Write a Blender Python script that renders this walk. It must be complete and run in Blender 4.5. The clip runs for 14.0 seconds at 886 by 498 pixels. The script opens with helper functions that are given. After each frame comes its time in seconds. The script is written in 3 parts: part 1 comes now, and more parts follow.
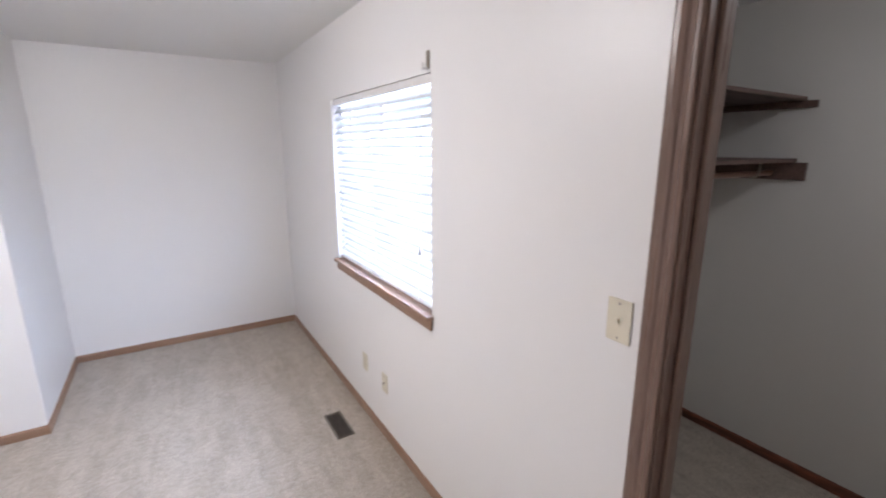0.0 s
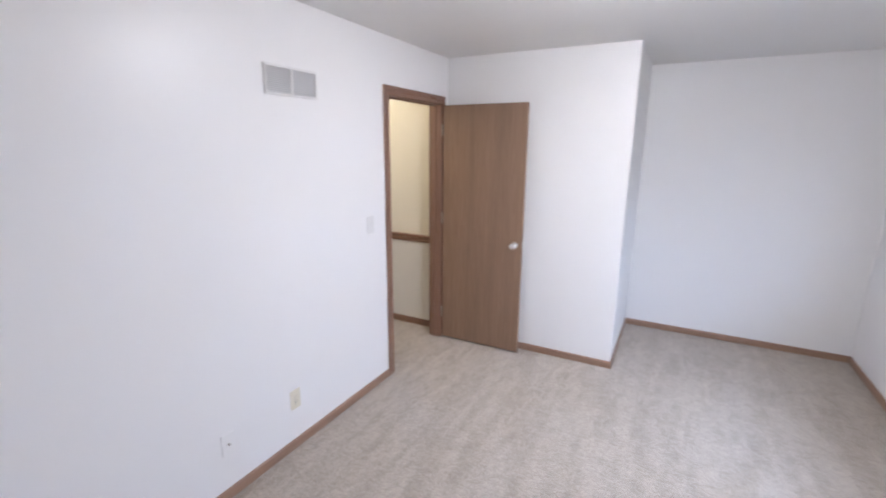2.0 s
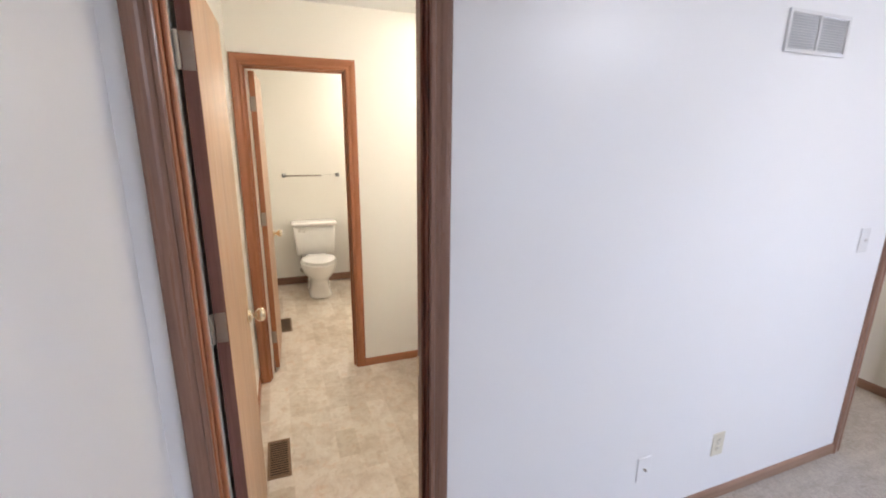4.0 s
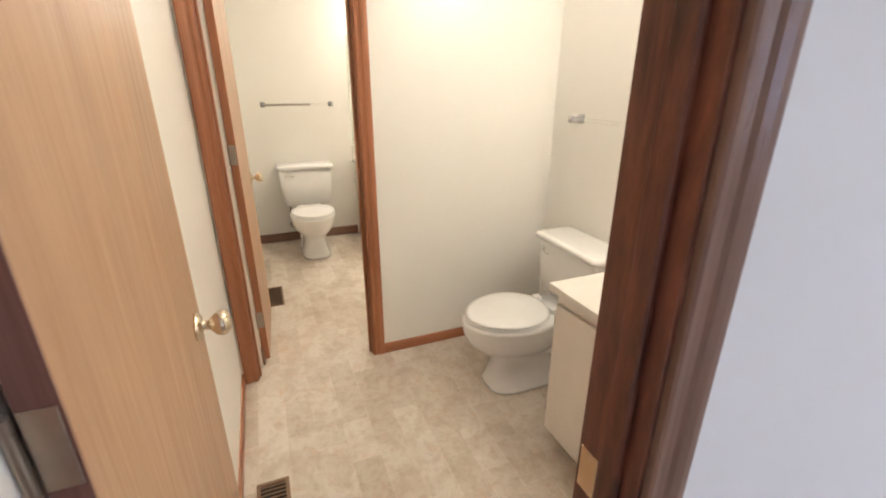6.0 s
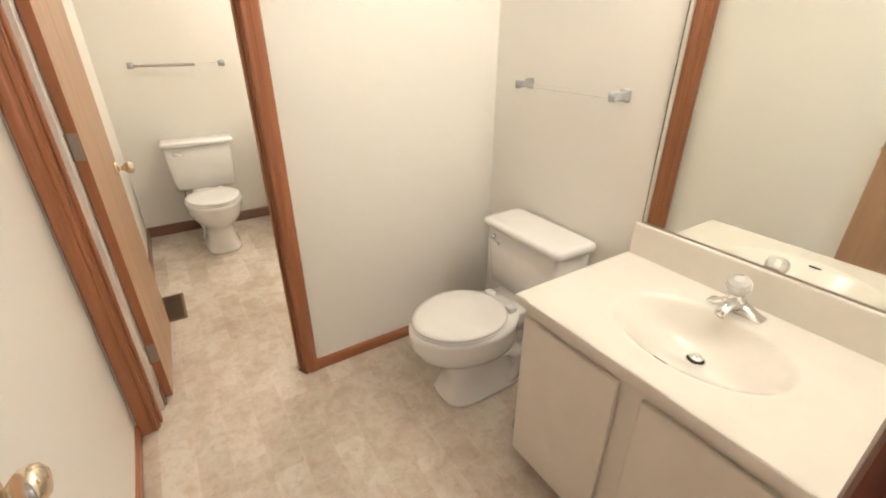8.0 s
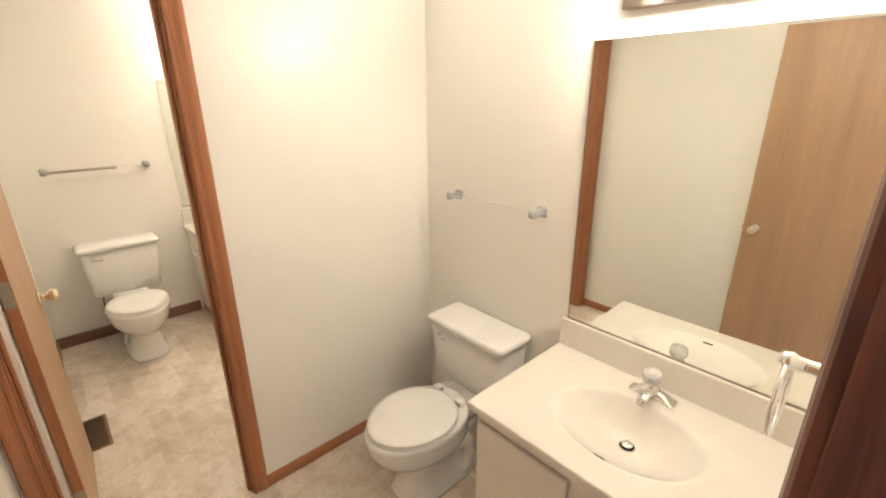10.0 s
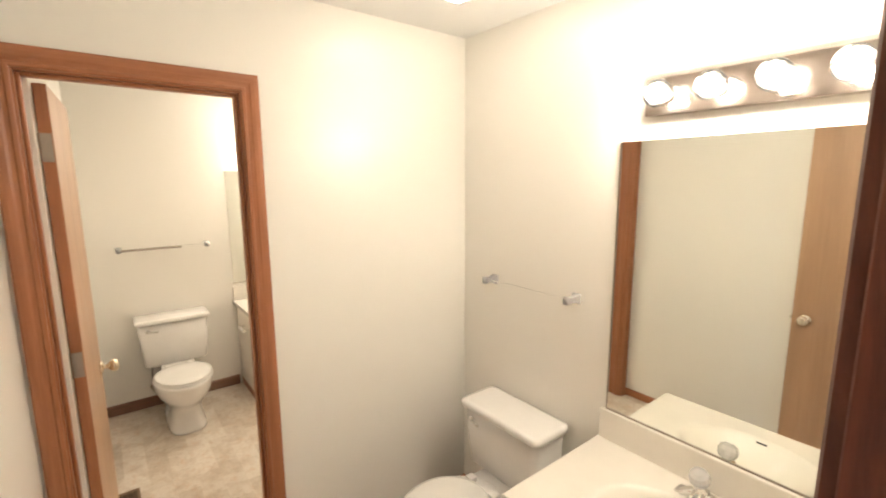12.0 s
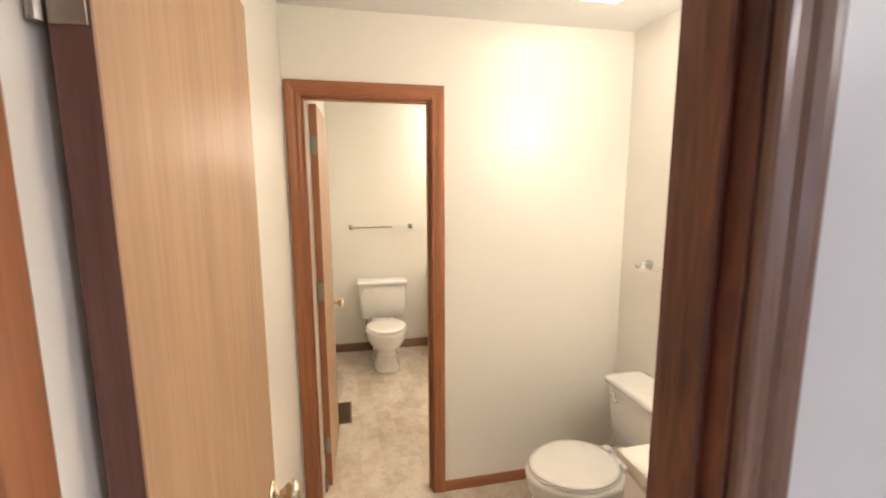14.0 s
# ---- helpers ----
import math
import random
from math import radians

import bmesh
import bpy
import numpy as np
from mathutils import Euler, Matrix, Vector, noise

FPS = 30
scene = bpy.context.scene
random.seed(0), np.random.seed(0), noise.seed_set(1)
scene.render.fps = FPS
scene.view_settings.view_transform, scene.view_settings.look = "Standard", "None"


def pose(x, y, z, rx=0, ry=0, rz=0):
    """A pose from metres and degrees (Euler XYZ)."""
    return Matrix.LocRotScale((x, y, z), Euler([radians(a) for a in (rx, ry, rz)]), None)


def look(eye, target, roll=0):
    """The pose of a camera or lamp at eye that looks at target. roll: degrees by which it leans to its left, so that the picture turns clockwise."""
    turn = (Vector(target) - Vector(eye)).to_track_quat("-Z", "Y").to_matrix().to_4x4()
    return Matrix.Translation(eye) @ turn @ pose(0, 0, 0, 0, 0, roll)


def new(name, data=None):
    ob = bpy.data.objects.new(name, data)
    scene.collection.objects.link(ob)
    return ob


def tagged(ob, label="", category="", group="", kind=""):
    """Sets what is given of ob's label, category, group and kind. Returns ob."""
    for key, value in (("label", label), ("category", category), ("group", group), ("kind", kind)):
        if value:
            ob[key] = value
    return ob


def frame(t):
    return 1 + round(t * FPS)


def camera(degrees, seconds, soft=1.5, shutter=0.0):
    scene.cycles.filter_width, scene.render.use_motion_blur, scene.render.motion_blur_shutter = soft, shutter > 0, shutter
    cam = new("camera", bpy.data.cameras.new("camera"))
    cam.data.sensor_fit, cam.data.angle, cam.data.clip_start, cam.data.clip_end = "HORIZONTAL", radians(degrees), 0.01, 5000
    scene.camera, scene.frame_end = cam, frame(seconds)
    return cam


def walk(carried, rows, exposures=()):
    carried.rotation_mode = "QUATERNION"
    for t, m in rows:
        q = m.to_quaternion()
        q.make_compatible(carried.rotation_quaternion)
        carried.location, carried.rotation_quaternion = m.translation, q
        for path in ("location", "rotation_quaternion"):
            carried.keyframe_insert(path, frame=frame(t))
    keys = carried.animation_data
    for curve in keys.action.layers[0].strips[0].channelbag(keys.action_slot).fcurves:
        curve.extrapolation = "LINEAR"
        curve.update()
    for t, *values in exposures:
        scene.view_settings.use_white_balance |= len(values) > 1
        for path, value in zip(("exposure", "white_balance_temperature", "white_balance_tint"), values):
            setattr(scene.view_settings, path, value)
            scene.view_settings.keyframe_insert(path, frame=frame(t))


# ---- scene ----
cam = camera(90.5, 14.0, 1.9, 0.25)
PATH = [
    (0, (1.96, 0.514, 1.684), (2.993, 2.167, 1.235), 0.0),
    (0.5, (1.786, 0.446, 1.704), (2.428, 2.287, 1.256), 0.2),
    (1, (1.635, 0.39, 1.707), (1.792, 2.333, 1.258), 0.3),
    (1.5, (1.548, 0.361, 1.711), (1.188, 2.276, 1.256), 0.4),
    (2, (1.504, 0.34, 1.707), (0.588, 2.059, 1.249), 0.4),
    (2.5, (1.46, 0.35, 1.692), (0.132, 1.77, 1.223), 0.7),
    (3, (1.385, 0.293, 1.669), (-0.221, 1.388, 1.197), 0.6),
    (3.5, (1.147, 0.206, 1.648), (-0.608, 1.039, 1.172), 0.5),
    (4, (0.878, 0.14, 1.625), (-0.936, 0.831, 1.141), 0.5),
    (6.5, (-0.175, 0.205, 1.37), (-1.859, 0.948, 0.588), 0.4),
    (7, (-0.307, 0.252, 1.358), (-1.927, 1.067, 0.515), 0.2),
    (7.5, (-0.383, 0.293, 1.385), (-1.939, 1.185, 0.5), -0.0),
    (10, (-0.385, 0.213, 1.684), (-1.777, 1.488, 1.025), -0.4),
    (10.5, (-0.357, 0.181, 1.714), (-1.766, 1.502, 1.195), -0.2),
    (11, (-0.348, 0.164, 1.732), (-1.776, 1.507, 1.336), 0.0),
    (11.5, (-0.344, 0.158, 1.734), (-1.781, 1.509, 1.405), -0.1),
    (12, (-0.336, 0.167, 1.724), (-1.897, 1.377, 1.411), -0.3),
    (12.5, (-0.318, 0.18, 1.695), (-2.067, 1.1, 1.392), -0.3),
    (13, (-0.267, 0.186, 1.663), (-2.139, 0.825, 1.367), -0.3),
    (13.5, (-0.135, 0.171, 1.662), (-2.062, 0.616, 1.361), -0.3),
    (14, (0.033, 0.19, 1.65), (-1.898, 0.616, 1.351), -0.2),
]
walk(cam, [(t, look(eye, target, roll)) for t, eye, target, roll in PATH],
     [(0, 0.0, 6500, 10), (1.5, 0.05, 6250, 10), (2.5, 0.08, 6050, 9), (4.0, 0.15, 6000, 9), (6.5, 0.12, 6150, 9), (7.5, 0.13, 6100, 9), (10.0, 0.0, 6500, 10), (12.0, 0.0, 6500, 10), (14.0, 0.05, 6600, 11)])

# ---- world and large lights ----
world = bpy.data.worlds.new("world")
scene.world = world
world.use_nodes = True
sky = world.node_tree.nodes.new("ShaderNodeTexSky")
sky.sky_type, sky.sun_disc = "NISHITA", False
sky.sun_elevation, sky.sun_rotation = radians(38), radians(200)
world.node_tree.links.new(sky.outputs[0], world.node_tree.nodes["Background"].inputs[0])
world.node_tree.nodes["Background"].inputs[1].default_value = 0.12


def area_lamp(name, m, w, h, power, colour):
    data = bpy.data.lights.new(name, "AREA")
    data.shape, data.size, data.size_y, data.energy, data.color = "RECTANGLE", w, h, power, colour
    ob = new(name, data)
    ob.matrix_world = m
    return ob


WINDOW_POWER, ROOM_LAMP, BULB, HALL_FILL, CLOSET_LAMP = 92.0, 165.0, 205.0, 40.0, 27.0
area_lamp("window_daylight", look((3.14, 2.73, 1.36), (0.0, 2.73, 1.50)), 1.24, 0.92, WINDOW_POWER, (0.56, 0.70, 1.0))


# ---- materials ----
def shader(name, rough=0.5, metal=0.0, colour=(0.8, 0.8, 0.8)):
    mat = bpy.data.materials.new(name)
    mat.use_nodes = True
    bsdf = mat.node_tree.nodes["Principled BSDF"]
    bsdf.inputs["Base Color"].default_value = (*colour, 1)
    bsdf.inputs["Roughness"].default_value = rough
    bsdf.inputs["Metallic"].default_value = metal
    return mat, mat.node_tree, bsdf


def coords(nt, scale=(1, 1, 1), kind="Object"):
    tc = nt.nodes.new("ShaderNodeTexCoord")
    mp = nt.nodes.new("ShaderNodeMapping")
    mp.inputs["Scale"].default_value = scale
    nt.links.new(tc.outputs[kind], mp.inputs[0])
    return mp.outputs[0]


def noise_tex(nt, vec, scale, detail=4.0, rough=0.6, distortion=0.0):
    n = nt.nodes.new("ShaderNodeTexNoise")
    n.inputs["Scale"].default_value, n.inputs["Detail"].default_value = scale, detail
    n.inputs["Roughness"].default_value, n.inputs["Distortion"].default_value = rough, distortion
    nt.links.new(vec, n.inputs["Vector"])
    return n.outputs["Fac"]


def ramp(nt, fac, stops):
    r = nt.nodes.new("ShaderNodeValToRGB")
    while len(r.color_ramp.elements) < len(stops):
        r.color_ramp.elements.new(0.5)
    for e, (p, c) in zip(r.color_ramp.elements, stops):
        e.position, e.color = p, (*c, 1)
    nt.links.new(fac, r.inputs[0])
    return r.outputs[0]


def mixed(nt, a, b, fac, mode="MIX"):
    m = nt.nodes.new("ShaderNodeMix")
    m.data_type, m.blend_type = "RGBA", mode
    for value, socket in ((a, m.inputs[6]), (b, m.inputs[7]), (fac, m.inputs[0])):
        if isinstance(value, (int, float)):
            socket.default_value = value
        elif isinstance(value, tuple):
            socket.default_value = (*value, 1)
        else:
            nt.links.new(value, socket)
    return m.outputs[2]


def bump(nt, bsdf, height, strength, distance=0.002):
    b = nt.nodes.new("ShaderNodeBump")
    b.inputs["Strength"].default_value, b.inputs["Distance"].default_value = strength, distance
    nt.links.new(height, b.inputs["Height"])
    nt.links.new(b.outputs[0], bsdf.inputs["Normal"])


def paint(name, colour, rough=0.45, relief=0.25):
    """Rolled wall paint: fine roller stipple, faint scuffs and patches."""
    mat, nt, bsdf = shader(name, rough)
    v = coords(nt)
    cloud = noise_tex(nt, v, 1.3, 5, 0.6)
    dark = tuple(c * 0.99 for c in colour)
    col = ramp(nt, cloud, [(0.3, dark), (0.65, colour)])
    nt.links.new(col, bsdf.inputs["Base Color"])
    bump(nt, bsdf, noise_tex(nt, v, 110, 2, 0.6), relief, 0.0005)
    return mat


def wood(name, light, dark, along, rough=0.4, streak=55.0, relief=0.15, figure=1.2, stretch=0.045):
    """Stained wood with grain along one axis, pores and slow colour drift."""
    mat, nt, bsdf = shader(name, rough)
    squeeze = [1.0, 1.0, 1.0]
    squeeze["xyz".index(along)] = stretch
    v = coords(nt, tuple(squeeze))
    grain = noise_tex(nt, v, streak, 6, 0.65, 0.6)
    drift = noise_tex(nt, v, 5 + figure, 4, 0.55, figure)
    col = ramp(nt, grain, [(0.3, dark), (0.68, light)])
    col = mixed(nt, col, tuple(c * 0.72 for c in dark), ramp(nt, drift, [(0.45, (0, 0, 0)), (0.8, (0.55, 0.55, 0.55))]))
    nt.links.new(col, bsdf.inputs["Base Color"])
    nt.links.new(ramp(nt, grain, [(0.3, (rough + 0.12,) * 3), (0.7, (rough - 0.05,) * 3)]), bsdf.inputs["Roughness"])
    bump(nt, bsdf, grain, relief, 0.0008)
    return mat


def carpet_material():
    mat, nt, bsdf = shader("beige_carpet", 0.95)
    v = coords(nt)
    fine = noise_tex(nt, v, 150, 5, 0.9)
    tuft = noise_tex(nt, v, 62, 4, 0.8)
    track = noise_tex(nt, coords(nt, (5.0, 0.75, 1)), 1.7, 5, 0.62, 0.5)
    scuff = noise_tex(nt, coords(nt, (1.5, 1.1, 1)), 7.5, 6, 0.7, 0.8)
    col = ramp(nt, tuft, [(0.3, (0.50, 0.436, 0.365)), (0.7, (0.70, 0.626, 0.535))])
    col = mixed(nt, col, (0.23, 0.195, 0.165), ramp(nt, fine, [(0.33, (0.9, 0.9, 0.9)), (0.55, (0, 0, 0))]))
    col = mixed(nt, col, (0.87, 0.855, 0.84), ramp(nt, track, [(0.40, (1, 1, 1)), (0.58, (0, 0, 0))]), "MULTIPLY")
    col = mixed(nt, col, (0.87, 0.855, 0.84), ramp(nt, scuff, [(0.38, (1, 1, 1)), (0.58, (0, 0, 0))]), "MULTIPLY")
    clump = noise_tex(nt, coords(nt, (1.0, 1.9, 1)), 26, 3, 0.6, 0.4)
    col = mixed(nt, col, (0.87, 0.86, 0.85), ramp(nt, clump, [(0.36, (1, 1, 1)), (0.56, (0, 0, 0))]), "MULTIPLY")
    nt.links.new(col, bsdf.inputs["Base Color"])
    add = nt.nodes.new("ShaderNodeMath")
    nt.links.new(fine, add.inputs[0]), nt.links.new(tuft, add.inputs[1])
    bump(nt, bsdf, add.outputs[0], 0.9, 0.006)
    bsdf.inputs["Sheen Weight"].default_value = 0.15
    return mat


def vinyl_material():
    """Sheet vinyl printed as mottled beige stone blocks."""
    mat, nt, bsdf = shader("stone_pattern_vinyl", 0.42)
    v = coords(nt)
    blotch = noise_tex(nt, v, 8.0, 6, 0.66, 0.5)
    veins = noise_tex(nt, v, 30, 6, 0.72, 0.8)
    rust = noise_tex(nt, coords(nt, (1.0, 1.4, 1)), 11.0, 5, 0.7, 0.3)
    col = ramp(nt, blotch, [(0.30, (0.62, 0.52, 0.42)), (0.46, (0.73, 0.645, 0.55)), (0.56, (0.80, 0.735, 0.65)), (0.72, (0.71, 0.61, 0.50))])
    col = mixed(nt, col, (0.68, 0.48, 0.33), ramp(nt, rust, [(0.54, (0, 0, 0)), (0.72, (0.65, 0.65, 0.65))]))
    col = mixed(nt, col, (0.50, 0.40, 0.30), ramp(nt, veins, [(0.28, (0.55, 0.55, 0.55)), (0.50, (0, 0, 0))]))
    brick = nt.nodes.new("ShaderNodeTexBrick")
    brick.inputs["Scale"].default_value = 1.0
    brick.inputs["Brick Width"].default_value, brick.inputs["Row Height"].default_value = 0.23, 0.115
    brick.inputs["Mortar Size"].default_value, brick.inputs["Mortar Smooth"].default_value = 0.003, 1.0
    brick.inputs["Color1"].default_value, brick.inputs["Color2"].default_value = (1, 1, 1, 1), (0.74, 0.695, 0.635, 1)
    brick.inputs["Mortar"].default_value = (0.95, 0.93, 0.90, 1)
    nt.links.new(v, brick.inputs["Vector"])
    col = mixed(nt, col, brick.outputs["Color"], 0.75, "MULTIPLY")
    nt.links.new(col, bsdf.inputs["Base Color"])
    bump(nt, bsdf, veins, 0.12, 0.001)
    return mat


def metal(name, colour, rough):
    mat, nt, bsdf = shader(name, rough, 1.0, colour)
    nt.links.new(ramp(nt, noise_tex(nt, coords(nt), 40, 4), [(0.3, (rough * 0.7,) * 3), (0.75, (rough * 1.6,) * 3)]), bsdf.inputs["Roughness"])
    return mat


def ceramic(name, colour, rough):
    mat, nt, bsdf = shader(name, rough, 0.0, colour)
    nt.links.new(ramp(nt, noise_tex(nt, coords(nt), 9, 4), [(0.35, tuple(c * 0.965 for c in colour)), (0.65, colour)]), bsdf.inputs["Base Color"])
    bsdf.inputs["Coat Weight"].default_value, bsdf.inputs["Coat Roughness"].default_value = 0.4, 0.08
    return mat


WALL_PAINT = paint("white_wall_paint", (0.845, 0.835, 0.83), 0.38)
BATH_PAINT = paint("off_white_semi_gloss_paint", (0.875, 0.85, 0.795), 0.30)
HALL_CREAM = paint("cream_hall_paint", (0.79, 0.745, 0.64))
HALL_WHITE = paint("white_wainscot_paint", (0.76, 0.74, 0.71))
CEILING = paint("white_ceiling_texture", (0.85, 0.845, 0.83), 0.85, 0.7)
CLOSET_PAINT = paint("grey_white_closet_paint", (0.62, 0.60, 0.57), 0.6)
CARPET, VINYL = carpet_material(), vinyl_material()
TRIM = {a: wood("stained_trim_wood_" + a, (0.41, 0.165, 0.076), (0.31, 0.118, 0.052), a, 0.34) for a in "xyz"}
# same stain as TRIM, with the bedroom's cooler light put into the colour
ROOM_TRIM = {a: wood("tan_brown_trim_wood_" + a, (0.35, 0.215, 0.145), (0.26, 0.155, 0.103), a, 0.42) for a in "xyz"}
# red-brown stain darkened in its colour to stand for backlit shade
SHADED_RED_TRIM = {a: wood("shaded_red_trim_wood_" + a, (0.25, 0.082, 0.044), (0.05, 0.016, 0.011), a, 0.33, 30.0, 0.15, 5.0, 0.14) for a in "xyz"}
# the stain again, greyed to paint in the white bedroom's reflection
DARK_TRIM = {a: wood("dark_brown_trim_wood_" + a, (0.30, 0.168, 0.115), (0.20, 0.108, 0.073), a, 0.28) for a in "xyz"}
GREY_TRIM = {a: wood("grey_brown_trim_wood_" + a, (0.245, 0.162, 0.128), (0.15, 0.092, 0.072), a, 0.27) for a in "xyz"}
LEAF = wood("tan_veneer", (0.505, 0.312, 0.18), (0.445, 0.264, 0.148), "z", 0.36, 62.0, 0.06)
LEAF_BROWN = wood("brown_veneer", (0.285, 0.18, 0.117), (0.225, 0.137, 0.087), "z", 0.45, 75.0, 0.1)
LEAF_EDGE = wood("dark_red_door_edge", (0.22, 0.10, 0.075), (0.13, 0.055, 0.042), "z", 0.5)
SHELF_WOOD = wood("dark_closet_shelf_wood", (0.135, 0.078, 0.06), (0.06, 0.034, 0.028), "x", 0.5)
CHROME = metal("chrome", (0.86, 0.86, 0.85), 0.10)
BRASS = metal("polished_brass", (0.86, 0.77, 0.61), 0.14)
NICKEL = metal("dull_hinge_metal", (0.38, 0.34, 0.29), 0.36)
BRUSHED = metal("polished_light_bar", (0.50, 0.44, 0.40), 0.15)
PORCELAIN = ceramic("white_porcelain", (0.87, 0.855, 0.83), 0.12)
SEAT = ceramic("white_toilet_seat_plastic", (0.86, 0.845, 0.815), 0.22)
MARBLE = ceramic("ivory_cultured_marble", (0.83, 0.79, 0.72), 0.2)
CABINET = ceramic("cream_painted_cabinet", (0.83, 0.775, 0.69), 0.36)
PLATE = ceramic("ivory_plastic_plate", (0.74, 0.69, 0.56), 0.32)
WHITE_PLASTIC = ceramic("white_plastic", (0.78, 0.77, 0.76), 0.4)
REGISTER = metal("brown_enamel_register", (0.23, 0.20, 0.175), 0.5)
BLACK = shader("dark_void", 0.9, 0.0, (0.012, 0.012, 0.013))[0]
MIRROR = shader("mirror_silver", 0.015, 1.0, (0.90, 0.92, 0.88))[0]
# white vinyl with its brownish backlit tone put into the colour
VINYL_FRAME = ceramic("backlit_window_vinyl", (0.62, 0.55, 0.52), 0.4)
RUBBER = shader("grey_rubber_pipe", 0.6, 0.0, (0.2, 0.18, 0.16))[0]


def clear(name, rough=0.02, colour=(1, 1, 1)):
    mat, nt, bsdf = shader(name, rough, 0.0, colour)
    bsdf.inputs["Transmission Weight"].default_value, bsdf.inputs["IOR"].default_value = 1.0, 1.45
    return mat


GLASS, ACRYLIC, CRYSTAL = clear("window_glass"), clear("clear_acrylic", 0.05), clear("cloudy_crystal_acrylic", 0.10)
ACRYLIC.node_tree.nodes["Principled BSDF"].inputs["IOR"].default_value = 1.12
CRYSTAL.node_tree.nodes["Principled BSDF"].inputs["Transmission Weight"].default_value = 0.66


def slat_material():
    mat, nt, bsdf = shader("white_translucent_slat", 0.45, 0.0, (0.66, 0.67, 0.67))
    tr = nt.nodes.new("ShaderNodeBsdfTranslucent")
    tr.inputs[0].default_value = (0.85, 0.88, 0.90, 1)
    mix = nt.nodes.new("ShaderNodeMixShader")
    mix.inputs[0].default_value = 0.01
    nt.links.new(bsdf.outputs[0], mix.inputs[1]), nt.links.new(tr.outputs[0], mix.inputs[2])
    nt.links.new(mix.outputs[0], nt.nodes["Material Output"].inputs[0])
    return mat


def glow(name, colour, strength):
    mat, nt, bsdf = shader(name, 0.2, 0.0, (0.9, 0.9, 0.9))
    bsdf.inputs["Emission Color"].default_value = (*colour, 1)
    bsdf.inputs["Emission Strength"].default_value = strength
    return mat


def thin_glass(name):
    """Thin blown glass: clear in the middle, shinier towards its rim."""
    mat, nt, bsdf = shader(name, 0.04, 0.0, (0.95, 0.95, 0.95))
    tr = nt.nodes.new("ShaderNodeBsdfTransparent")
    gl = nt.nodes.new("ShaderNodeBsdfGlossy")
    gl.inputs["Roughness"].default_value = 0.08
    fr = nt.nodes.new("ShaderNodeFresnel")
    fr.inputs["IOR"].default_value = 1.3
    mix = nt.nodes.new("ShaderNodeMixShader")
    nt.links.new(fr.outputs[0], mix.inputs[0])
    nt.links.new(tr.outputs[0], mix.inputs[1]), nt.links.new(gl.outputs[0], mix.inputs[2])
    nt.links.new(mix.outputs[0], nt.nodes["Material Output"].inputs[0])
    return mat


SLAT, GLOBE_GLASS = slat_material(), thin_glass("clear_bulb_glass")
BULB_GLOW = glow("lit_bulb", (1.0, 0.88, 0.72), BULB)
ROOM_GLOW = glow("lit_dome_shade", (0.98, 0.935, 0.96), ROOM_LAMP)
CLOSET_GLOW = glow("lit_closet_shade", (0.92, 0.93, 1.0), CLOSET_LAMP)
FAN_GLOW = glow("lit_fan_lens", (1.0, 0.88, 0.72), 28.0)
FAR_FILL_GLOW = glow("far_fill_lens", (1.0, 0.85, 0.66), 120.0)
HALL_FILL_GLOW = glow("hall_fill_shade", (1.0, 0.86, 0.68), HALL_FILL)


# ---- mesh helpers ----
def part(name, bm, material, parent=None, label="", smooth=False):
    me = bpy.data.meshes.new(name)
    bmesh.ops.recalc_face_normals(bm, faces=bm.faces)
    if smooth:
        for f in bm.faces:
            f.smooth = True
    bm.to_mesh(me)
    bm.free()
    me.materials.append(material)
    ob = new(name, me)
    if parent:
        ob.parent = parent
    if label:
        ob["label"] = label
    return ob


def thing(name, label, category, m=None, kind="", group=""):
    ob = new(name)
    ob.empty_display_size = 0.05
    if m:
        ob.matrix_world = m
    return tagged(ob, label, category, group, kind)


def boxes(*pairs, bevel=0.0, segments=1):
    bm = bmesh.new()
    for lo, hi in pairs:
        made = bmesh.ops.create_cube(bm, size=1.0)["verts"]
        for v in made:
            v.co = Vector([lo[i] + (hi[i] - lo[i]) * (v.co[i] + 0.5) for i in range(3)])
    if bevel:
        bmesh.ops.bevel(bm, geom=bm.edges[:], offset=bevel, segments=segments, affect="EDGES", profile=0.6)
    return bm


def cylinder(a, b, r0, r1=None, sides=20):
    bm = bmesh.new()
    a, b = Vector(a), Vector(b)
    bmesh.ops.create_cone(bm, cap_ends=True, segments=sides, radius1=r0, radius2=r0 if r1 is None else r1, depth=(b - a).length)
    bm.transform(Matrix.Translation((a + b) / 2) @ (b - a).to_track_quat("Z", "Y").to_matrix().to_4x4())
    return bm


def turned(profile, m, sides=28):
    """A lathe shape: profile rows of (radius, height) about the local z axis."""
    bm = bmesh.new()
    rings = [[bm.verts.new((r * math.cos(2 * math.pi * i / sides), r * math.sin(2 * math.pi * i / sides), h)) for i in range(sides)] for r, h in profile]
    for a, b in zip(rings, rings[1:]):
        for i in range(sides):
            j = (i + 1) % sides
            bm.faces.new((a[i], a[j], b[j], b[i]))
    bm.faces.new(rings[0]), bm.faces.new(rings[-1])
    bm.transform(m)
    return bm


def loft(rings):
    bm = bmesh.new()
    vs = [[bm.verts.new(p) for p in ring] for ring in rings]
    n = len(vs[0])
    for a, b in zip(vs, vs[1:]):
        for i in range(n):
            j = (i + 1) % n
            bm.faces.new((a[i], a[j], b[j], b[i]))
    bm.faces.new(vs[0]), bm.faces.new(vs[-1])
    return bm


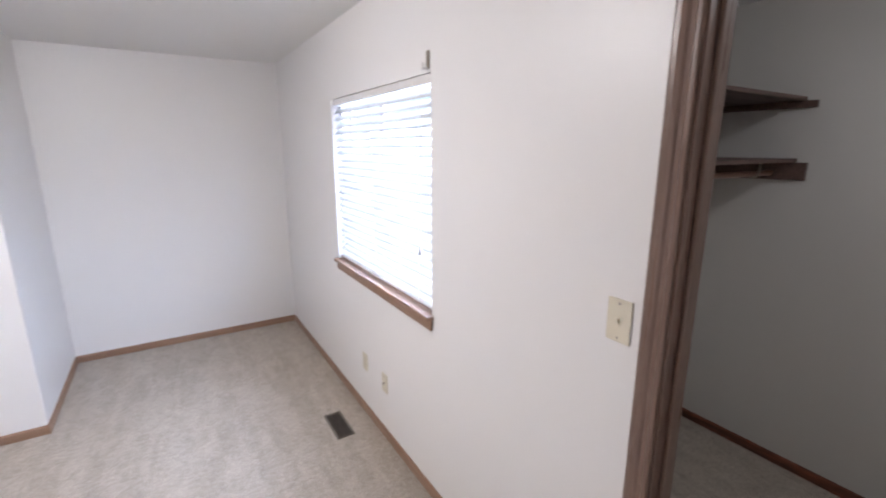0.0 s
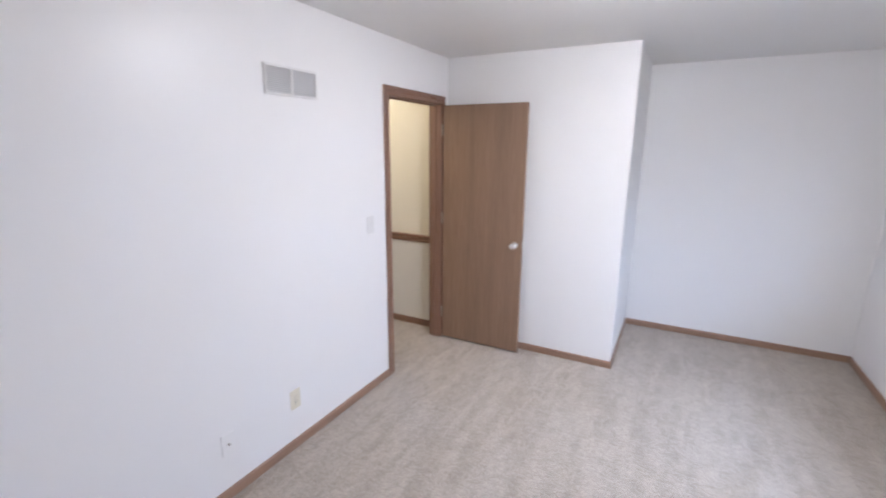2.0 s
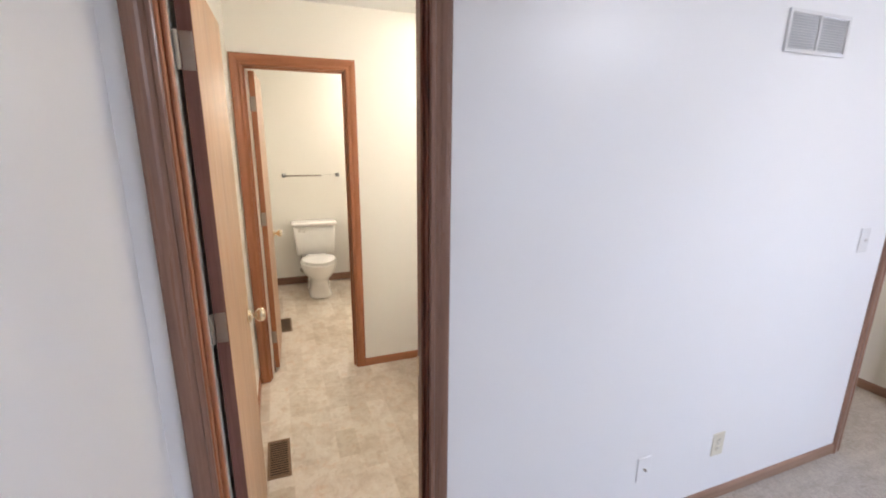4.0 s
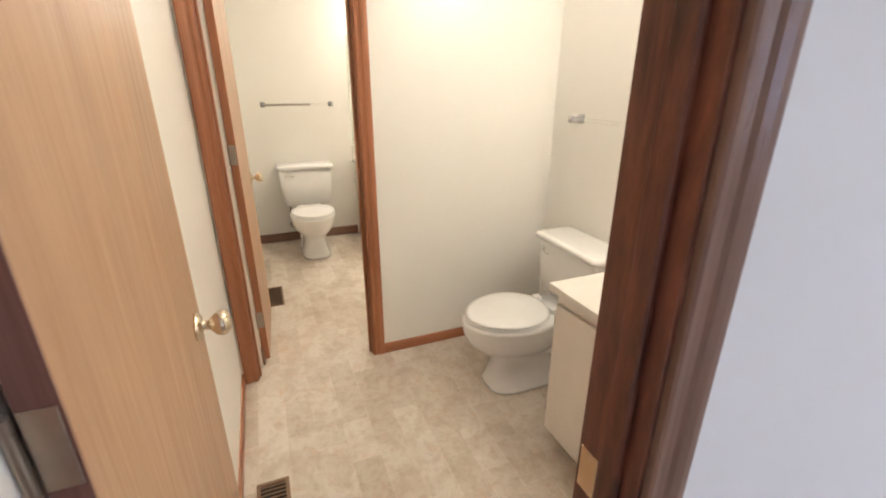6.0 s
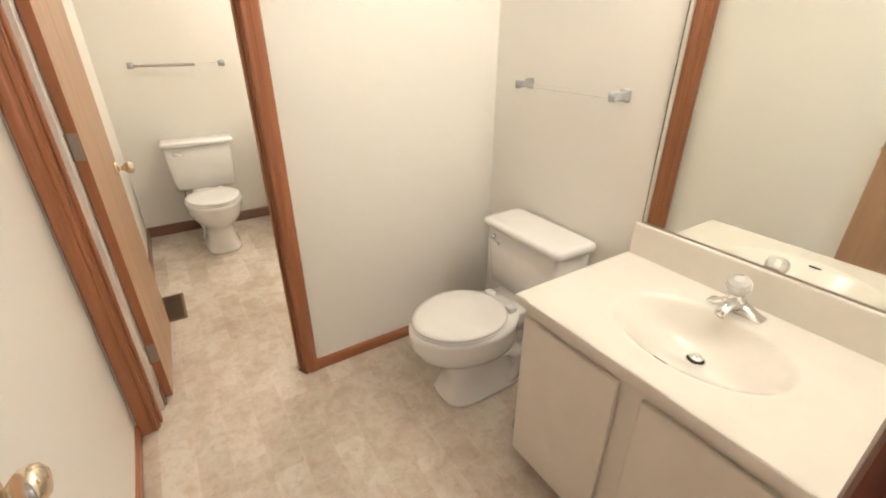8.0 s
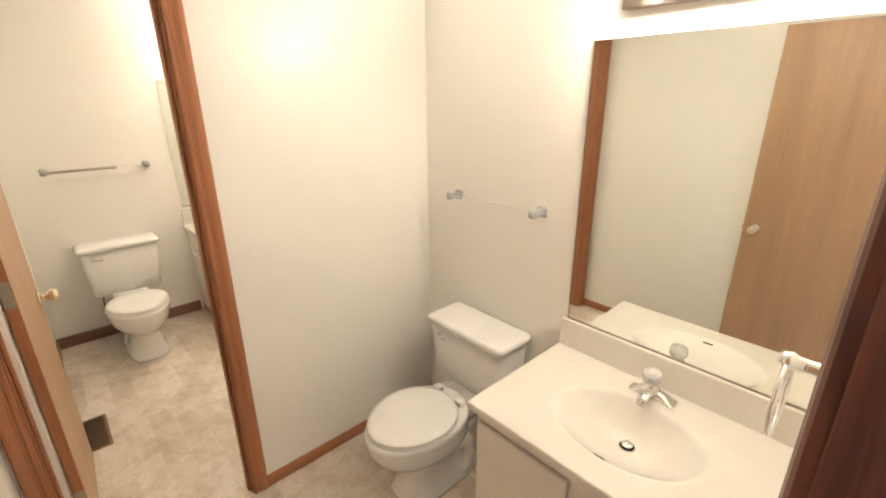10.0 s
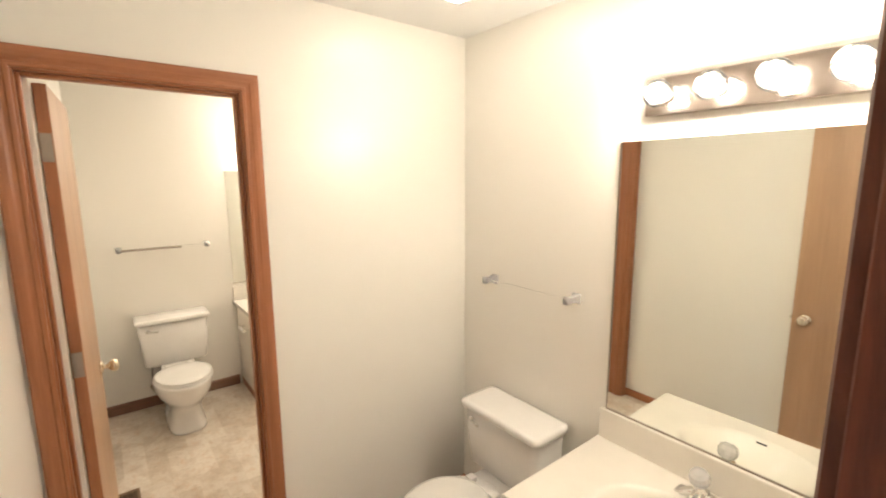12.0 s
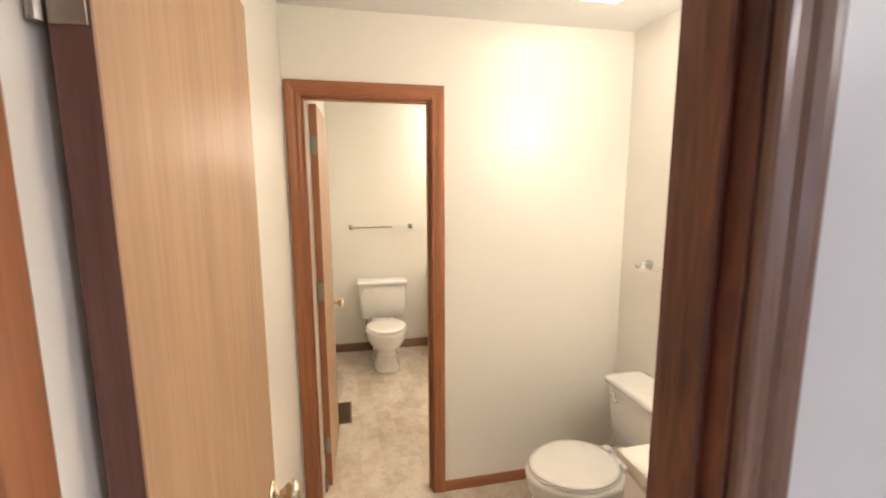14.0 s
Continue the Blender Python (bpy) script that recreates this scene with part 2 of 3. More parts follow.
def tube(points, r, sides=10):
    bm = bmesh.new()
    pts = [Vector(p) for p in points]
    rings = []
    for i, p in enumerate(pts):
        d = (pts[min(i + 1, len(pts) - 1)] - pts[max(i - 1, 0)]).normalized()
        q = d.to_track_quat("Z", "Y")
        rings.append([p + q @ Vector((r * math.cos(2 * math.pi * k / sides), r * math.sin(2 * math.pi * k / sides), 0)) for k in range(sides)])
    bm.free()
    return loft(rings)


CASING = [(0.0, 0.0), (0.0, 0.009), (0.004, 0.0115), (0.012, 0.0115), (0.016, 0.008), (0.026, 0.0095), (0.032, 0.013), (0.044, 0.0155), (0.054, 0.0155), (0.06, 0.012), (0.06, 0.0)]


def casing_run(place, start, end, grow0, grow1):
    """A mitred strip of casing: place(w, d, t) maps width, depth and length into the room."""
    return loft([[place(w, d, start - grow0 * w) for w, d in CASING], [place(w, d, end + grow1 * w) for w, d in CASING]])


def baseboard(a, b, normal, mat, h=0.056, d=0.011):
    """A run of baseboard along a wall, with an eased top edge."""
    a, b, n = Vector(a), Vector(b), Vector(normal)
    prof = [(0, 0), (d, 0), (d, h - 0.012), (d * 0.55, h - 0.002), (0, h)]
    bm = loft([[p + n * o + Vector((0, 0, z)) for o, z in prof] for p in (a, b)])
    return tagged(part("baseboard", bm, mat, None), "stained wood baseboard along the foot of the wall", "baseboard", "", "structure")


# ---- the large structure ----
H = 2.405
XL, XR, YS, YN = -0.285, 2.90, -0.175, 4.815
XB, XI, YM, YW = -0.385, -2.075, 1.66, -0.065
XF, XFW = -2.175, -4.23


def structure(name, bm, mat, label, category):
    return tagged(part(name, bm, mat), label, category, "", "structure")


D1, D2, D3 = (-0.083, 0.553), (2.885, 3.653), (-0.008, 0.613)
TOP = 2.05
structure("wall_west_bedroom", boxes(((-0.335, YS - 0.1, 0), (XL, D1[0], H)), ((-0.335, D1[1], 0), (XL, D2[0], H)), ((-0.335, D2[1], 0), (XL, 3.765, H)),
                                     ((-0.335, D1[0], TOP), (XL, D1[1], H)), ((-0.335, D2[0], TOP), (XL, D2[1], H))), WALL_PAINT, "white painted bedroom wall with two doorways", "wall")
structure("wall_east_bathroom", boxes(((XB, YW - 0.1, 0), (-0.335, D1[0], H)), ((XB, D1[1], 0), (-0.335, YM + 0.1, H)), ((XB, D1[0], TOP), (-0.335, D1[1], H))), BATH_PAINT, "off-white bathroom side of the doorway wall", "wall")
structure("wall_hall_side", boxes(((XB, YM + 0.1, 0), (-0.335, D2[0], H)), ((XB, D2[1], 0), (-0.335, 3.79, H)), ((XB, D2[0], TOP), (-0.335, D2[1], H))), HALL_CREAM, "cream hall side of the bedroom wall", "wall")
WY, WZ = (2.11, 3.355), (0.950, 1.978)
CLO = (0.28, 1.052)
structure("wall_east", boxes(((XR, YS - 0.1, 0), (3.0, CLO[0], H)), ((XR, CLO[1], 0), (3.0, WY[0], H)), ((XR, WY[1], 0), (3.0, YN + 0.1, H)), ((XR, CLO[0], TOP), (3.0, CLO[1], H)),
                             ((XR, WY[0], 0), (3.0, WY[1], WZ[0])), ((XR, WY[0], WZ[1]), (3.0, WY[1], H))), WALL_PAINT, "white painted wall with the window", "wall")
structure("wall_north", boxes(((1.08, YN, 0), (XR, YN + 0.1, H))), WALL_PAINT, "plain white painted end wall", "wall")
structure("wall_closet_block", boxes(((XL, 3.765, 0), (1.18, 3.865, H)), ((1.08, 3.865, 0), (1.18, YN, H))), WALL_PAINT, "white painted boxed-out corner of the room", "wall")
structure("wall_south", boxes(((XL, YS - 0.1, 0), (XR, YS, H))), WALL_PAINT, "plain white painted wall beside the bathroom door", "wall")
structure("wall_bath_south", boxes(((XI, YW - 0.1, 0), (XB, YW, H))), BATH_PAINT, "off-white painted bathroom wall behind the open door", "wall")
structure("wall_bath_north", boxes(((XI, YM, 0), (XB, YM + 0.1, H))), BATH_PAINT, "off-white painted wall behind toilet and vanity", "wall")
structure("wall_bath_west", boxes(((XF, YW - 0.1, 0), (XI, D3[0], H)), ((XF, D3[1], 0), (XI, 2.6, H)), ((XF, D3[0], TOP), (XI, D3[1], H))), BATH_PAINT, "off-white painted partition with a doorway", "wall")
structure("wall_far_west", boxes(((XFW - 0.1, -0.07, 0), (XFW, 2.6, H))), BATH_PAINT, "off-white wall behind the second toilet", "wall")
structure("wall_far_south", boxes(((XFW, -0.07, 0), (XF, 0.03, H))), BATH_PAINT, "off-white wall behind the second open door", "wall")
structure("wall_far_north", boxes(((XFW, 2.5, 0), (XF, 2.6, H))), BATH_PAINT, "off-white end wall of the second bathroom", "wall")
structure("wall_hall_north", boxes(((-2.4, 3.79, 0.87), (XB, 3.89, H))), HALL_CREAM, "cream hall wall above the chair rail", "wall")
structure("wall_hall_wainscot", boxes(((-2.4, 3.788, 0), (XB, 3.89, 0.87))), HALL_WHITE, "white hall wall below the chair rail", "wall")
structure("wall_hall_south", boxes(((-2.0, 2.5, 0), (XB, 2.6, H))), HALL_CREAM, "plain cream hall wall", "wall")
structure("wall_hall_west", boxes(((-2.1, 2.6, 0), (-2.0, 3.788, H))), HALL_CREAM, "plain cream end wall of the hall", "wall")
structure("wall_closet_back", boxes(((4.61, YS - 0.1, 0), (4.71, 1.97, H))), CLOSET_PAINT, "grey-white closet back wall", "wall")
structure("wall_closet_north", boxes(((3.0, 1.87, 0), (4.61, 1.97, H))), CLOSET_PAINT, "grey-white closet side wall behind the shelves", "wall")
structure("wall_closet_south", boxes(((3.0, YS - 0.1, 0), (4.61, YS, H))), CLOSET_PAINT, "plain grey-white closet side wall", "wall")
structure("ceiling", boxes(((XFW - 0.1, YS - 0.1, H), (3.0, YN + 0.1, H + 0.1)), ((3.0, YS - 0.1, H), (4.71, 1.97, H + 0.1))), CEILING, "white lightly textured flat ceiling", "ceiling")
structure("floor_carpet", boxes(((-0.335, YS - 0.1, -0.1), (3.0, YN + 0.1, 0)), ((3.0, YS - 0.1, -0.1), (4.71, 1.97, 0)), ((-2.1, YM + 0.1, -0.1), (-0.335, 3.89, 0))), CARPET, "beige cut-pile carpet with vacuum and wear marks", "carpet")
structure("floor_vinyl", boxes(((XFW - 0.1, YW - 0.1, -0.1), (-2.1, 2.6, -0.002)), ((-2.1, YW - 0.1, -0.1), (-0.335, YM + 0.1, -0.002))), VINYL, "beige stone-pattern sheet vinyl floor", "floor")

lawn_mat, lawn_nt, lawn_bsdf = shader("lawn_ground", 0.95)
lawn_nt.links.new(ramp(lawn_nt, noise_tex(lawn_nt, coords(lawn_nt), 2.0, 6), [(0.3, (0.06, 0.08, 0.03)), (0.7, (0.12, 0.13, 0.06))]), lawn_bsdf.inputs["Base Color"])
structure("ground", boxes(((-400, -400, -0.9), (400, 400, -0.6))), lawn_mat, "grassy ground outside the window", "ground")

# carpet seam by the window end
seam = part("carpet_seam", boxes(((1.2, 3.70, 0.0), (2.88, 3.706, 0.0012))), CARPET)
tagged(seam, "faint raised seam across the beige carpet", "carpet seam", "", "structure")


def doorway(name, y, faces, mats, label, stop_x, top=TOP, second=None, hinge_mat=None):
    """Jambs, head, stops and mitred casings of a doorway in a wall across x. faces: rows of (x, outward sign)."""
    ob = thing(name, label, "door frame", None, "structure")
    first_mats, mats = mats, second or mats
    x0, x1 = min(f[0] for f in faces), max(f[0] for f in faces)
    y0, y1 = y
    t = 0.018
    part("jamb", boxes(((x0, y0, 0), (x1, y0 + t, top)), bevel=0.0015), hinge_mat or mats["z"], ob)
    part("jamb", boxes(((x0, y1 - t, 0), (x1, y1, top)), bevel=0.0015), mats["z"], ob)
    part("head_jamb", boxes(((x0, y0 + t, top - t), (x1, y1 - t, top)), bevel=0.0015), mats["y"], ob)
    part("stop", boxes(((stop_x - 0.016, y0 + t, 0), (stop_x + 0.016, y0 + t + 0.011, top - t)), bevel=0.003), hinge_mat or mats["z"], ob)
    part("stop", boxes(((stop_x - 0.016, y1 - t - 0.011, 0), (stop_x + 0.016, y1 - t, top - t)), bevel=0.003), mats["z"], ob)
    part("stop", boxes(((stop_x - 0.016, y0 + t + 0.011, top - t - 0.011), (stop_x + 0.016, y1 - t - 0.011, top - t)), bevel=0.003), mats["y"], ob)
    r = 0.012
    for fx, s in faces:
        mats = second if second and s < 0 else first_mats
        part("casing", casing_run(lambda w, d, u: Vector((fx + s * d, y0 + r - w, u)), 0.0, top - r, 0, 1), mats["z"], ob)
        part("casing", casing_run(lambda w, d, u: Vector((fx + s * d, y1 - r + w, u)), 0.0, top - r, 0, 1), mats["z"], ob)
        part("casing", casing_run(lambda w, d, u: Vector((fx + s * d, u, top - r + w)), y0 + r, y1 - r, 1, 1), mats["y"], ob)
    return ob


# hinge side keeps the lit TRIM tone; other bathroom-side parts are painted backlit
frame_one = doorway("door_frame_1", D1, ((XL, 1), (XB, -1)), DARK_TRIM, "stained wood frame of the bathroom doorway, backlit parts coloured darker", -0.325, TOP, SHADED_RED_TRIM, TRIM["z"])
part("strike_plate", boxes(((-0.383, 0.5335, 0.865), (-0.350, 0.5352, 0.935)), bevel=0.0006), BRASS, frame_one, "worn brass strike plate")
doorway("door_frame_2", D2, ((XL, 1), (XB, -1)), DARK_TRIM, "brown stained wood frame of the hall doorway", -0.335)
doorway("door_frame_3", D3, ((XI, 1), (XF, -1)), TRIM, "orange-brown stained frame between the bathrooms", -2.115)
doorway("door_frame_4", CLO, ((XR, -1), (3.0, 1)), GREY_TRIM, "grey-brown stained wood frame of the closet doorway", 2.95)


def knob_profile():
    return [(0.031, 0.0), (0.031, 0.004), (0.024, 0.010), (0.011, 0.013), (0.010, 0.026), (0.016, 0.031), (0.0255, 0.040), (0.0285, 0.050), (0.026, 0.060), (0.018, 0.067), (0.008, 0.069)]


def door(name, width, label, face_mat, m, metal_mat, knob_z=0.93, edge_mat=None, pin_y=-0.040):
    """A flush door leaf: hinge at the origin, leaf along +x, face at y=0, body behind it towards -y."""
    ob = thing(name, label, "door", m, "structure")
    part("leaf", boxes(((0.002, -0.035, 0.012), (width, 0.0, 2.027)), bevel=0.0015), face_mat, ob)
    part("hinge_edge", boxes(((0.0, -0.034, 0.013), (0.0018, -0.001, 2.026))), edge_mat or LEAF_EDGE, ob, "dark reddish leaf edge")
    part("knob", turned(knob_profile(), pose(width - 0.062, 0.0005, knob_z, -90)), metal_mat, ob, "round polished door knob", True)
    part("knob", turned(knob_profile()[:-3] + [(0.02, 0.054)], pose(width - 0.062, -0.0355, knob_z, 90)), metal_mat, ob, "", True)
    part("latch_plate", boxes(((width, -0.029, knob_z - 0.028), (width + 0.0015, -0.006, knob_z + 0.028)), ((width + 0.0015, -0.022, knob_z - 0.008), (width + 0.009, -0.013, knob_z + 0.008))), metal_mat, ob)
    for z in (0.25, 1.10, 1.83):
        hinge = part("hinge", boxes(((-0.0025, -0.033, z - 0.045), (-0.0002, -0.003, z + 0.045)), bevel=0.0008), NICKEL, ob, "dull metal butt hinge")
        part("knuckle", cylinder((-0.006, pin_y, z - 0.045), (-0.006, pin_y, z + 0.045), 0.006, None, 12), NICKEL, hinge)
    return ob


# leaf faces: +y side of each leaf looks into the room
bath_door = door("door_1", 0.620, "tan veneer flush door with a brass knob, standing open along the wall", LEAF, pose(-0.428, -0.018, 0, 0, 0, -0.9) @ Matrix.Scale(-1, 4, (1, 0, 0)), BRASS, 0.912)
far_door = door("door_3", 0.590, "tan veneer flush door with brass knob, standing open", LEAF, pose(-2.235, 0.068, 0, 0, 0, -2.5) @ Matrix.Scale(-1, 4, (1, 0, 0)), BRASS, 0.895, TRIM["z"])
room_door = door("door_2", 0.712, "brown veneer flush door with a bright knob, standing open", LEAF_BROWN, pose(-0.262, 3.648, 0) @ Matrix.Scale(-1, 4, (0, 1, 0)), CHROME, pin_y=0.005)

for a, b, n, mt in (((XL, 0.601, 0), (XL, 2.837, 0), (1, 0, 0), ROOM_TRIM["y"]), ((XL, 3.765, 0), (1.18, 3.765, 0), (0, -1, 0), ROOM_TRIM["x"]), ((1.18, 3.754, 0), (1.18, YN, 0), (1, 0, 0), ROOM_TRIM["y"]),
                    ((1.18, YN, 0), (XR, YN, 0), (0, -1, 0), ROOM_TRIM["x"]), ((XR, 1.1, 0), (XR, YN, 0), (-1, 0, 0), ROOM_TRIM["y"]), ((XL, YS, 0), (XR, YS, 0), (0, 1, 0), ROOM_TRIM["x"]),
                    ((4.61, YS, 0), (4.61, 1.87, 0), (-1, 0, 0), SHADED_RED_TRIM["y"]), ((3.0, 1.87, 0), (4.61, 1.87, 0), (0, -1, 0), DARK_TRIM["x"]),
                    ((XI, YW, 0), (XB, YW, 0), (0, 1, 0), TRIM["x"]), ((XI, 0.661, 0), (XI, YM, 0), (1, 0, 0), TRIM["y"]), ((XI, YM, 0), (-1.22, YM, 0), (0, -1, 0), TRIM["x"]),
                    ((XFW, 0.03, 0), (XFW, 0.965, 0), (1, 0, 0), DARK_TRIM["y"]), ((XFW, 0.03, 0), (-2.2, 0.03, 0), (0, 1, 0), DARK_TRIM["x"]),
                    ((-2.0, 3.788, 0), (XB, 3.788, 0), (0, -1, 0), DARK_TRIM["x"])):
    baseboard(a, b, n, mt, 0.08 if b[0] <= -2.2 else 0.062 if mt in (DARK_TRIM["x"], DARK_TRIM["y"]) else 0.056)

rail = structure("chair_rail", loft([[Vector((x, 3.788 - o, z)) for o, z in ((0, 0.825), (0.012, 0.828), (0.016, 0.845), (0.012, 0.865), (0.024, 0.872), (0.026, 0.893), (0, 0.897))] for x in (-2.0, XB)]), DARK_TRIM["x"], "dark wood chair rail along the hall wall", "chair rail")

# ---- window with blinds ----
win = thing("window_1", "white sliding window behind lowered blinds", "window", None, "structure")
wf = part("window_frame", boxes(((2.955, WY[0], WZ[0]), (2.995, WY[0] + 0.04, WZ[1])), ((2.955, WY[1] - 0.04, WZ[0]), (2.995, WY[1], WZ[1])), ((2.955, WY[0] + 0.04, WZ[0]), (2.995, WY[1] - 0.04, WZ[0] + 0.04)), ((2.955, WY[0] + 0.04, WZ[1] - 0.04), (2.995, WY[1] - 0.04, WZ[1]))), VINYL_FRAME, win)
part("mullion", boxes(((2.958, 2.70, WZ[0] + 0.04), (2.992, 2.745, WZ[1] - 0.04)), bevel=0.003), VINYL_FRAME, win)
part("mullion", boxes(((2.96, 3.17, WZ[0] + 0.04), (2.99, 3.205, WZ[1] - 0.04)), bevel=0.003), VINYL_FRAME, win)
for y0, y1 in ((WY[0] + 0.04, 2.70), (2.745, 3.17), (3.205, WY[1] - 0.04)):
    pane = part("pane", boxes(((2.974, y0, WZ[0] + 0.04), (2.978, y1, WZ[1] - 0.04))), GLASS, win)
    pane.visible_shadow = False
part("window_sill", boxes(((2.868, WY[0] - 0.012, 0.932), (2.955, WY[1] + 0.012, 0.952)), bevel=0.004, segments=2), ROOM_TRIM["y"], win, "stained wood sill")
part("apron", boxes(((2.886, WY[0] - 0.006, 0.880), (2.899, WY[1] + 0.006, 0.932)), bevel=0.003), ROOM_TRIM["y"], win, "stained wood apron")

blind = thing("window_blind", "white horizontal slat blind, lowered and tilted nearly shut", "blind")
part("headrail", boxes(((2.905, WY[0] + 0.008, 1.94), (2.948, WY[1] - 0.008, 1.976)), bevel=0.003), WHITE_PLASTIC, blind)
part("bottom_rail", boxes(((2.912, WY[0] + 0.01, 0.968), (2.942, WY[1] - 0.01, 0.984)), bevel=0.004), WHITE_PLASTIC, blind)
first = None
for i in range(23):
    z = 1.0 + i * 0.0412
    if first is None:
        bm = bmesh.new()
        n = 5
        rows = [[bm.verts.new(((k / (n - 1) - 0.5) * 0.048, y, 0.003 * math.sin(math.pi * k / (n - 1)))) for k in range(n)] for y in (-0.614, 0.614)]
        for k in range(n - 1):
            bm.faces.new((rows[0][k], rows[0][k + 1], rows[1][k + 1], rows[1][k]))
        first = part("slat", bm, SLAT, blind, "", True)
        slat = first
    else:
        slat = new("slat", first.data)
        slat.parent = blind
    slat.matrix_local = pose(2.927, 2.7275, z, 0, -(54 - i * 0.25 + 1.2 * math.sin(i * 2.3)), 0)
for y in (2.24, 2.73, 3.22):
    part("ladder_cord", cylinder((2.903, y, 0.98), (2.903, y, 1.93), 0.0012, None, 6), WHITE_PLASTIC, blind)
part("cord", tube([(2.898, 2.19, 1.93), (2.896, 2.192, 1.6), (2.894, 2.198, 1.25)], 0.0014, 6), WHITE_PLASTIC, blind)
part("tassel", turned([(0.003, 0.0), (0.006, -0.012), (0.007, -0.03), (0.004, -0.036)], pose(2.892, 2.198, 1.25)), NICKEL, blind, "small grey cord tassel", True)

hook = thing("curtain_bracket", "small metal curtain rod bracket above the window", "bracket")
part("back_plate", boxes(((2.893, 2.112, 1.99), (2.8995, 2.136, 2.058)), bevel=0.002), NICKEL, hook)
part("arm", boxes(((2.868, 2.119, 1.985), (2.893, 2.129, 1.995)), ((2.868, 2.119, 1.995), (2.874, 2.129, 2.012)), bevel=0.001), WHITE_PLASTIC, hook)

# ---- bedroom fittings ----


def plate(name, m, kind_of, label, mat=None):
    """A wall plate; its face looks along the local +y, centred on the origin."""
    ob = thing(name, label, "switch" if kind_of == "switch" else "outlet", m)
    mat = mat or WHITE_PLASTIC
    part("cover", boxes(((-0.035, 0.0005, -0.0575), (0.035, 0.006, 0.0575)), bevel=0.0025, segments=2), mat, ob)
    if kind_of == "switch":
        part("toggle", boxes(((-0.005, 0.006, -0.012), (0.005, 0.008, 0.012)), ((-0.004, 0.008, -0.002), (0.004, 0.017, 0.008)), bevel=0.001), mat, ob)
    elif kind_of == "outlet":
        for z in (0.02, -0.02):
            sock = part("socket", turned([(0.0165, 0.0), (0.0165, 0.002), (0.0155, 0.003)], pose(0, 0.0055, z, -90)), mat, ob, "", True)
            part("slots", boxes(((-0.0075, 0.0086, z - 0.001), (-0.0055, 0.0092, z + 0.008)), ((0.0055, 0.0086, z - 0.001), (0.0075, 0.0092, z + 0.008))), BLACK, sock)
    else:
        part("coax_jack", cylinder((0, 0.006, 0), (0, 0.016, 0), 0.0055, None, 12), NICKEL, ob)
    for z in (0.046, -0.046) if kind_of == "switch" else (0.0,) if kind_of == "outlet" else (0.042, -0.042):
        part("screw", cylinder((0, 0.0055, z), (0, 0.0072, z), 0.003, None, 10), NICKEL if mat is PLATE else mat, ob)
    return ob


EAST, WEST = -90.0, 90.0
plate("light_switch", pose(XL, 2.66, 1.19, 0, 0, EAST), "switch", "white light switch beside the hall door")
plate("wall_outlet", pose(XL, 1.92, 0.30, 0, 0, EAST), "outlet", "ivory duplex outlet low on the bedroom wall", PLATE)
plate("cable_outlet", pose(XL, 1.49, 0.293, 0, 0, EAST), "coax", "cable plate painted over white, with a dark jack", WALL_PAINT)
plate("closet_switch", pose(XR, 1.166, 1.255, 0, 0, WEST), "switch", "ivory light switch beside the closet door", PLATE)
plate("wall_outlet", pose(XR, 2.945, 0.362, 0, 0, WEST), "outlet", "ivory duplex outlet under the window", PLATE)
plate("cable_outlet", pose(XR, 2.65, 0.355, 0, 0, WEST), "coax", "ivory cable plate under the window", PLATE)

grille = thing("return_air_grille", "white louvred return air grille high on the wall", "vent")
gy, gz = (1.88, 2.225), (1.943, 2.085)
gm = (gy[0] + gy[1]) / 2
part("backing", boxes(((XL + 0.0005, gy[0] + 0.012, gz[0] + 0.012), (XL + 0.002, gy[1] - 0.012, gz[1] - 0.012))), shader("grille_shadow_grey", 0.8, 0, (0.58, 0.58, 0.59))[0], grille)
part("frame", boxes(((XL + 0.0005, gy[0], gz[0]), (XL + 0.009, gy[0] + 0.012, gz[1])), ((XL + 0.0005, gy[1] - 0.012, gz[0]), (XL + 0.009, gy[1], gz[1])), ((XL + 0.0005, gy[0] + 0.012, gz[0]), (XL + 0.009, gy[1] - 0.012, gz[0] + 0.012)),
                    ((XL + 0.0005, gy[0] + 0.012, gz[1] - 0.012), (XL + 0.009, gy[1] - 0.012, gz[1])), ((XL + 0.002, gm - 0.006, gz[0] + 0.012), (XL + 0.009, gm + 0.006, gz[1] - 0.012))), WHITE_PLASTIC, grille)
louvre = None
for i in range(13):
    for yc in ((gy[0] + 0.012 + gm - 0.006) / 2, (gy[1] - 0.012 + gm + 0.006) / 2):
        m = pose(XL + 0.0062, yc, gz[0] + 0.0175 + i * 0.0089, 0, 35, 0)
        if louvre is None:
            half = (gm - 0.006 - gy[0] - 0.012) / 2
            louvre = part("louvre", boxes(((-0.0035, -half, -0.0006), (0.0035, half, 0.0006))), WHITE_PLASTIC, grille)
            louvre.matrix_local = m
        else:
            o = new("louvre", louvre.data)
            o.parent, o.matrix_local = grille, m


